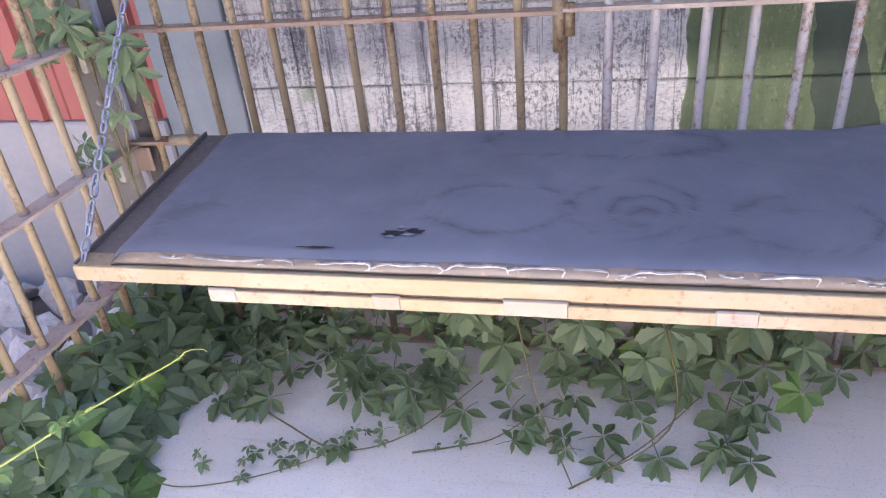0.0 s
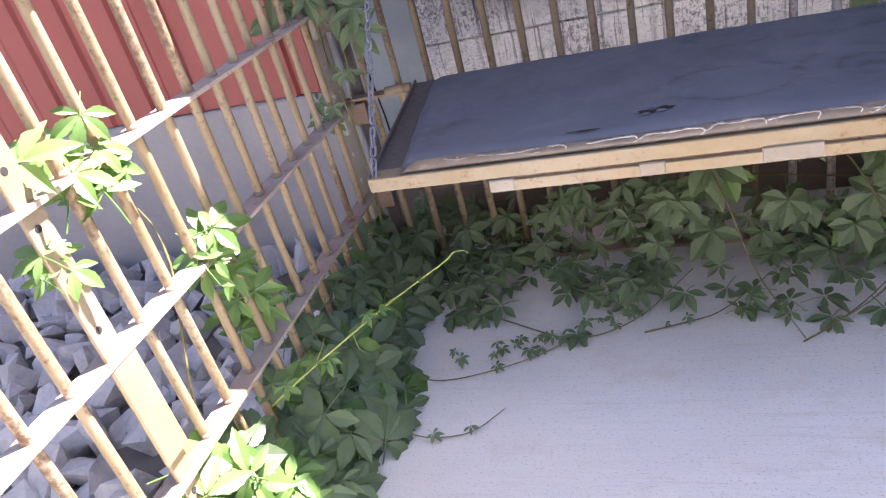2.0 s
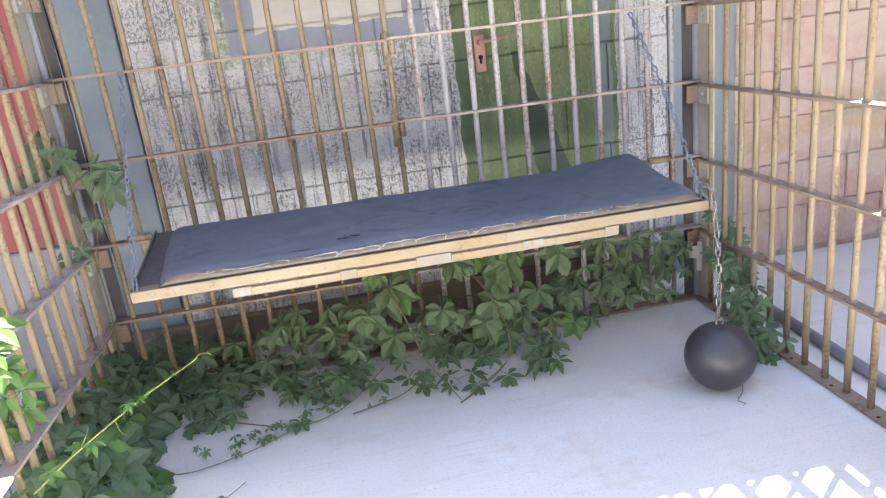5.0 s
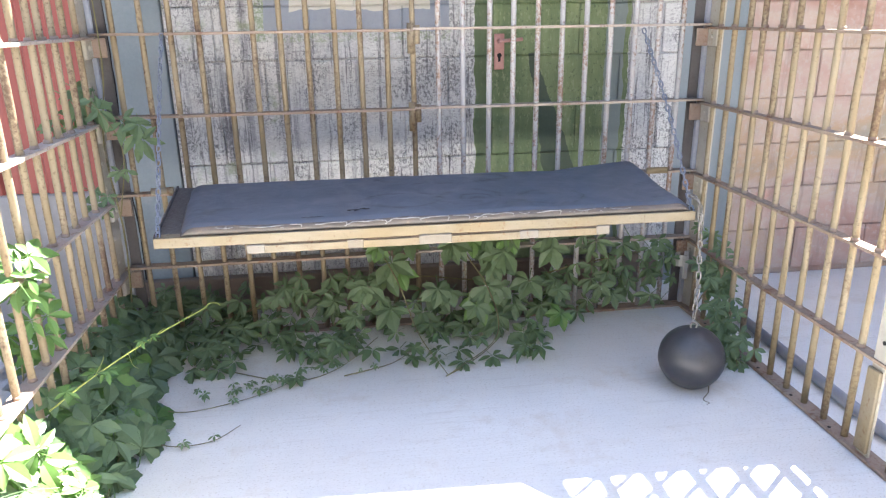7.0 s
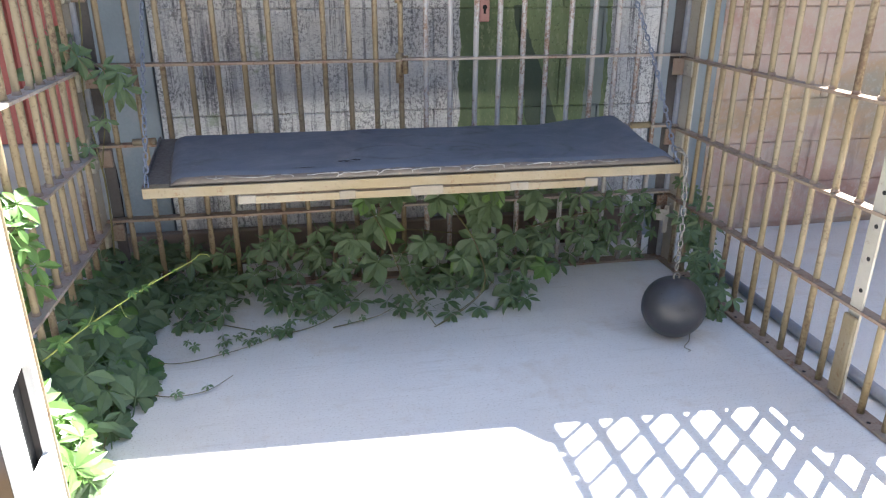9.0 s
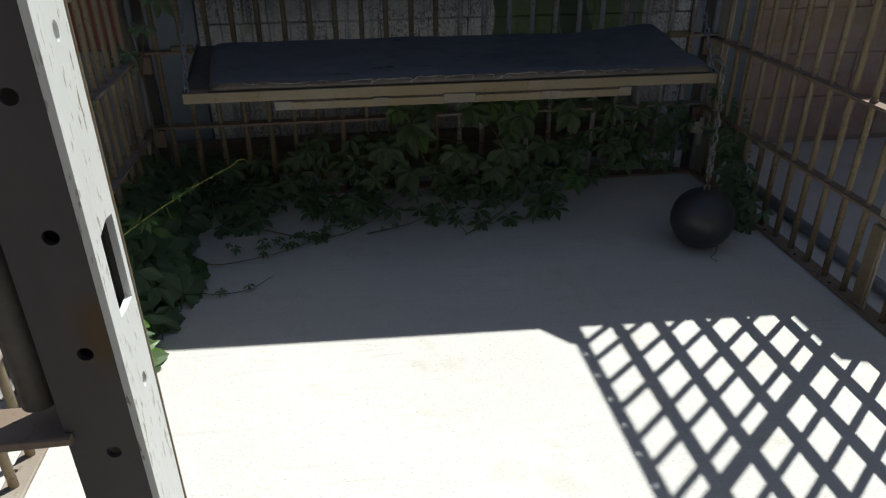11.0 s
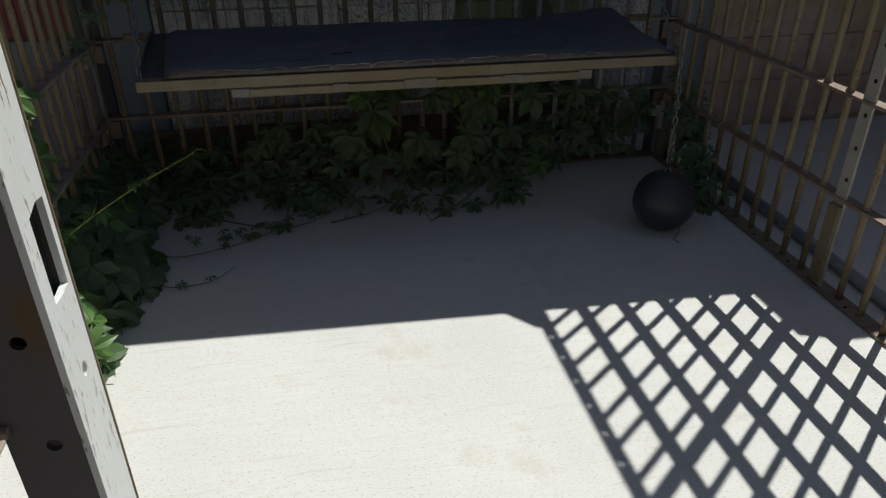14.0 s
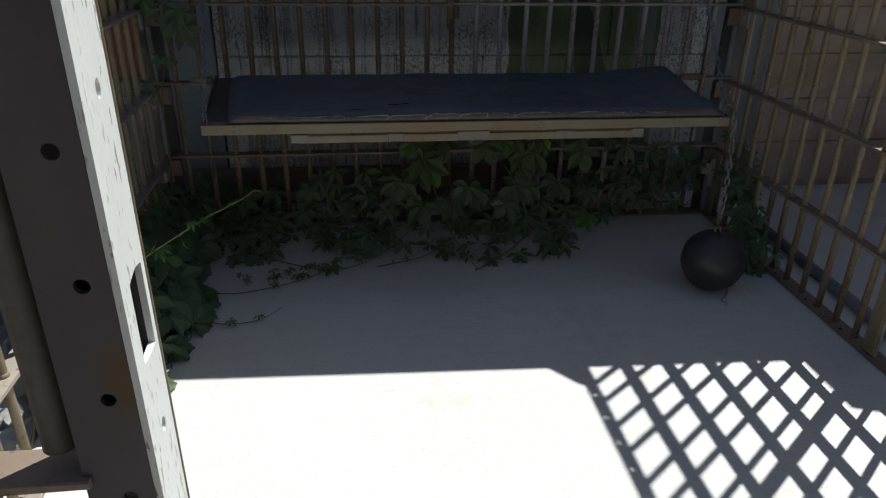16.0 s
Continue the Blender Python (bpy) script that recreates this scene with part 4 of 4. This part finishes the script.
BROAD = [leaf_mesh(s + 40, M_LEAF if s % 4 else M_LEAF_YOUNG, 5, 0.29) for s in range(4)]


def grown(p):
    return Vector((1.035 * p[0] - 0.02, p[1], 1.06 * p[2]))


def put_leaf(vine, p, size, facing, spin, young=False, broad=False):
    """A leaf at p whose upper side looks along facing."""
    n = Vector(facing).normalized()
    q = n.to_track_quat("Z", "Y").to_matrix().to_4x4()
    ob = part("leaf", rng.choice(BROAD if broad else YOUNG if young else LEAVES), None, vine)
    ob.matrix_local = Matrix.Translation(grown(p)) @ q @ Matrix.Rotation(spin, 4, "Z") @ Matrix.Scale(size, 4)
    return ob


def vine(label, stems, young=False):
    v = thing("creeper_vine", label, "vine", "creeper in the cell")
    for pts, r in stems:
        part("stem", tube(spline([grown(p) for p in pts], 6), r, 5, 0.45), M_STEM_YOUNG if young else M_STEM, v, "", True)
    return v


def jit(a):
    return rng.uniform(-a, a)


# thick bank of leaves along the foot of the left wall
bank = vine("dense dark green creeper bank along the foot of the bars", [([(-0.62, 2.45, 0.0), (-0.56, 2.1, 0.06), (-0.58, 1.7, 0.10), (-0.55, 1.2, 0.05)], 0.006), ([(-0.60, 2.3, 0.0), (-0.50, 1.9, 0.05), (-0.45, 1.5, 0.04), (-0.42, 1.2, 0.03)], 0.005)])
for k in range(230):
    y = rng.uniform(1.05, 2.45)
    edge = -0.36 + 0.05 * math.sin(y * 9) - 0.10 * max(0, y - 1.9) / 0.5
    t = rng.random() ** 0.8
    x = -0.66 + (edge + 0.62) * t
    z = 0.03 + (1 - t) * rng.uniform(0.02, 0.30) + jit(0.02)
    put_leaf(bank, (x, y, max(0.025, z)), rng.uniform(0.08, 0.135), (0.55 + jit(0.5), -0.45 + jit(0.5), 0.9), rng.uniform(0, 6.3), broad=k % 5 > 1)

# creeper along the foot of the back wall, under the bunk
rear = vine("dark green creeper climbing the back bars under the bunk", [([(-0.4, 2.56, 0.02), (0.0, 2.50, 0.15), (0.5, 2.48, 0.25), (1.0, 2.47, 0.2)], 0.006), ([(0.9, 2.55, 0.0), (1.3, 2.48, 0.22), (1.75, 2.47, 0.3)], 0.006)])
for k in range(150):
    x = rng.uniform(-0.5, 1.98)
    top = 0.24 + 0.10 * math.sin(x * 5.0) + (0.1 if x > 1.45 else 0.0) - (0.1 if x < -0.1 else 0)
    z = rng.uniform(0.03, max(0.1, top))
    y = 2.50 - rng.random() ** 1.5 * (0.24 if 0.3 < x < 1.25 else 0.15) * (1.2 - z)
    put_leaf(rear, (x, y, z), rng.uniform(0.06, 0.10), (jit(0.5), -0.85 + jit(0.3), 0.55 + jit(0.35)), math.pi + jit(0.9))

for k in range(46):
    put_leaf(rear, (rng.uniform(-0.62, -0.15), rng.uniform(2.42, 2.76), rng.uniform(0.03, 0.17)), rng.uniform(0.07, 0.11), (jit(0.5), -0.6 + jit(0.3), 0.8), math.pi + jit(1.2))

# larger leaves that hang forward below the bunk
hang = vine("bright green hanging creeper leaves below the bunk", [([(0.45, 2.46, 0.45), (0.55, 2.25, 0.30), (0.62, 2.1, 0.12), (0.72, 1.92, 0.012)], 0.004), ([(0.85, 2.46, 0.40), (0.95, 2.2, 0.25), (0.95, 2.05, 0.1), (0.72, 1.912, 0.01)], 0.004)])
for k in range(34):
    x = rng.choice((rng.uniform(0.40, 0.62), rng.uniform(0.7, 1.0), rng.uniform(1.0, 1.3)))
    z = rng.uniform(0.05, 0.48)
    y = 2.40 - (0.5 - z) * rng.uniform(0.2, 0.55)
    put_leaf(hang, (x, y, z), rng.uniform(0.08, 0.125), (jit(0.4), -0.75 + jit(0.3), 0.7), math.pi + jit(0.8), broad=True)

# runners over the floor
run = vine("thin creeper runners with small leaves over the concrete", [
    ([(-0.30, 2.15, 0.03), (-0.10, 2.05, 0.012), (0.10, 1.968, 0.008), (0.28, 2.05, 0.015), (0.45, 2.25, 0.05)], 0.0032),
    ([(-0.42, 1.80, 0.03), (-0.30, 1.78, 0.012), (-0.15, 1.82, 0.01), (0.0, 1.90, 0.008), (0.12, 2.0, 0.01)], 0.0026),
    ([(0.297, 1.983, 0.008), (0.42, 2.02, 0.012), (0.52, 2.06, 0.02), (0.66, 2.2, 0.04)], 0.0030),
    ([(0.713, 1.912, 0.008), (0.80, 1.98, 0.012), (0.92, 2.10, 0.02), (1.05, 2.25, 0.05)], 0.0030),
    ([(-0.36, 1.56, 0.02), (-0.27, 1.545, 0.01), (-0.16, 1.57, 0.008), (-0.08, 1.66, 0.008)], 0.0024)])
for k in range(85):
    band = rng.random()
    if band < 0.5:
        x, y = rng.uniform(-0.35, 0.45), rng.uniform(2.08, 2.30)
    elif band < 0.7:
        x = rng.uniform(0.45, 1.25)
        y = rng.uniform(2.0, 2.25)
    else:
        t = rng.random()
        x, y = -0.25 + 0.55 * t + jit(0.02), 1.86 + 0.17 * t + jit(0.04)
    small = band >= 0.7
    put_leaf(run, (x, y, rng.uniform(0.02, 0.06 if small else 0.11)), rng.uniform(0.022, 0.04) if small else rng.uniform(0.055, 0.085), (jit(0.4), -0.4 + jit(0.4), 1), math.pi + jit(1.2))
for x, y, s in ((0.10, 1.968, 0.062), (0.0, 1.91, 0.035), (-0.13, 1.83, 0.03), (-0.26, 1.545, 0.032), (-0.16, 1.575, 0.03), (0.42, 2.03, 0.03), (0.36, 2.0, 0.022), (0.80, 2.0, 0.075), (0.93, 2.03, 0.09), (1.10, 2.1, 0.095), (0.60, 2.08, 0.07), (0.70, 2.03, 0.06)):
    put_leaf(run, (x, y, 0.025), s, (jit(0.3), -0.3, 1), math.pi + jit(0.8))

# long yellow shoot
shoot = vine("long yellow-green creeper shoot reaching over the leaves", [([(-0.60, 1.40, 0.26), (-0.47, 1.46, 0.34), (-0.32, 1.64, 0.385), (-0.20, 1.81, 0.400), (-0.175, 1.84, 0.412), (-0.150, 1.862, 0.404), (-0.142, 1.872, 0.390)], 0.0031), ([(-0.47, 1.46, 0.34), (-0.455, 1.50, 0.37), (-0.46, 1.53, 0.375)], 0.0014), ([(-0.32, 1.64, 0.385), (-0.30, 1.63, 0.405), (-0.285, 1.64, 0.41)], 0.0013), ([(-0.25, 1.74, 0.395), (-0.225, 1.735, 0.412), (-0.215, 1.75, 0.418)], 0.0012), ([(-0.39, 1.55, 0.365), (-0.375, 1.53, 0.335), (-0.36, 1.53, 0.32)], 0.0013)], True)
for p, s in (((-0.47, 1.46, 0.345), 0.05), ((-0.44, 1.48, 0.345), 0.045), ((-0.33, 1.62, 0.39), 0.03), ((-0.25, 1.74, 0.40), 0.018), ((-0.19, 1.83, 0.405), 0.014), ((-0.55, 1.42, 0.31), 0.05), ((-0.36, 1.60, 0.39), 0.035)):
    put_leaf(shoot, p, s, (jit(0.4), -0.3 + jit(0.3), 1), rng.uniform(0, 6.3), True)

# creeper climbing the left back corner
climb = vine("creeper climbing the corner post with hanging leaves", [([(-0.64, 2.42, 0.0), (-0.60, 2.40, 0.5), (-0.63, 2.42, 0.9), (-0.58, 2.40, 1.25), (-0.60, 2.42, 1.9)], 0.005), ([(-0.60, 2.40, 0.62), (-0.55, 2.38, 0.9), (-0.63, 2.30, 1.12)], 0.003)])
for c, n, spread, size in (((-0.64, 2.36, 1.07), 8, 0.075, 0.10), ((-0.49, 2.38, 0.96), 4, 0.05, 0.10), ((-0.555, 2.38, 0.82), 2, 0.03, 0.07), ((-0.66, 2.34, 0.70), 5, 0.05, 0.055), ((-0.74, 2.45, 1.0), 5, 0.09, 0.09)):
    for k in range(n):
        put_leaf(climb, (c[0] + jit(spread), c[1] + jit(spread * 0.5), c[2] + jit(spread)), size * rng.uniform(0.8, 1.15), (0.3 + jit(0.5), -0.8, 0.4 + jit(0.3)), math.pi + jit(0.9))

# sunlit creeper on the left bars nearer the doorway
sunny = vine("sunlit creeper leaves poking through the side bars", [([(-0.72, 1.2, 0.0), (-0.70, 1.28, 0.4), (-0.68, 1.40, 0.75), (-0.70, 1.3, 1.0)], 0.005), ([(-0.72, 1.5, 0.0), (-0.70, 1.5, 0.35), (-0.69, 1.58, 0.6)], 0.004), ([(-0.72, 0.9, 0.0), (-0.68, 1.0, 0.2), (-0.62, 1.05, 0.3)], 0.004)])
for c, n, spread, size in (((-0.66, 1.22, 1.01), 10, 0.09, 0.085), ((-0.65, 1.10, 0.90), 5, 0.05, 0.06), ((-0.63, 1.44, 0.69), 5, 0.05, 0.09), ((-0.62, 1.53, 0.56), 5, 0.05, 0.085), ((-0.60, 1.12, 0.20), 9, 0.09, 0.10), ((-0.55, 1.30, 0.08), 7, 0.07, 0.10), ((-0.45, 1.10, 0.12), 7, 0.06, 0.09), ((-0.74, 1.65, 0.35), 12, 0.14, 0.08), ((-0.70, 0.55, 0.30), 10, 0.12, 0.09)):
    for k in range(n):
        put_leaf(sunny, (c[0] + jit(spread * 0.6), c[1] + jit(spread), max(0.03, c[2] + jit(spread))), size * rng.uniform(0.8, 1.2), (0.6 + jit(0.5), -0.3 + jit(0.5), 0.7 + jit(0.3)), rng.uniform(0, 6.3), True)

# creeper outside the right bars
outer = vine("small creeper clump at the foot of the ochre bars", [([(2.05, 2.3, 0.0), (2.02, 2.1, 0.15), (1.98, 1.95, 0.10), (1.90, 1.75, 0.03)], 0.004), ([(2.02, 2.4, 0.0), (2.05, 2.2, 0.3), (2.06, 2.0, 0.28)], 0.004)])
for k in range(70):
    t = rng.random()
    p = (2.05 - 0.17 * t + jit(0.06), 2.35 - 0.58 * t + jit(0.08), max(0.03, 0.30 * (1 - t) + 0.06 + jit(0.12) * (1 - 0.5 * t)))
    put_leaf(outer, p, rng.uniform(0.05, 0.08), (-0.4 + jit(0.5), -0.6 + jit(0.4), 0.7), math.pi + jit(1.2))
tend = vine("dry curled tendril on the concrete beside the ball", [([(1.72, 1.64, 0.03), (1.70, 1.60, 0.01), (1.66, 1.56, 0.006), (1.67, 1.53, 0.006), (1.655, 1.52, 0.006)], 0.0022)])

# ---- rocks outside the left wall ----
def rock_bm(seed):
    b = bmesh.new()
    r2 = random.Random(seed)
    for _ in range(13):
        b.verts.new(Vector((r2.gauss(0, 1), r2.gauss(0, 1), r2.gauss(0, 1))).normalized() * r2.uniform(0.8, 1.05))
    bmesh.ops.convex_hull(b, input=b.verts[:])
    bmesh.ops.bevel(b, geom=b.edges[:], offset=0.010, segments=1, affect="EDGES")
    return b


ROCKS = [mesh_of(rock_bm(s), "rock", M_ROCK) for s in range(12)]
rest_v, rest_f, single = [], [], 0
for j in range(27):
    for i in range(19):
        s = rng.uniform(0.05, 0.11)
        x, y = -0.84 - i * 0.118 + jit(0.05), 2.80 - j * 0.122 + jit(0.05)
        m = Matrix.Translation((min(x, -0.765 - s * 0.9), min(y, 2.84 - s), -0.115 + s * rng.uniform(0.2, 0.6))) @ Euler((jit(3), jit(3), jit(3))).to_matrix().to_4x4() @ Matrix.Diagonal((s * rng.uniform(0.9, 1.5), s, s * rng.uniform(0.55, 0.9), 1))
        me = rng.choice(ROCKS)
        if y > 0.75 and single < 290 and i < 18:
            ob = new("rock", me)
            ob.matrix_world = m
            tagged(ob, "angular pale grey rock in the loose rock bed", "rock", "rocks of the rock bed")
            single += 1
        else:
            base = len(rest_v)
            rest_v += [m @ v.co for v in me.vertices]
            rest_f += [[base + k for k in p.vertices] for p in me.polygons]
me = bpy.data.meshes.new("rock_bed")
me.from_pydata(rest_v, [], rest_f)
me.materials.append(M_ROCK)
tagged(new("rock_bed", me), "loose bed of angular pale grey rocks", "rocks", kind="stuff")
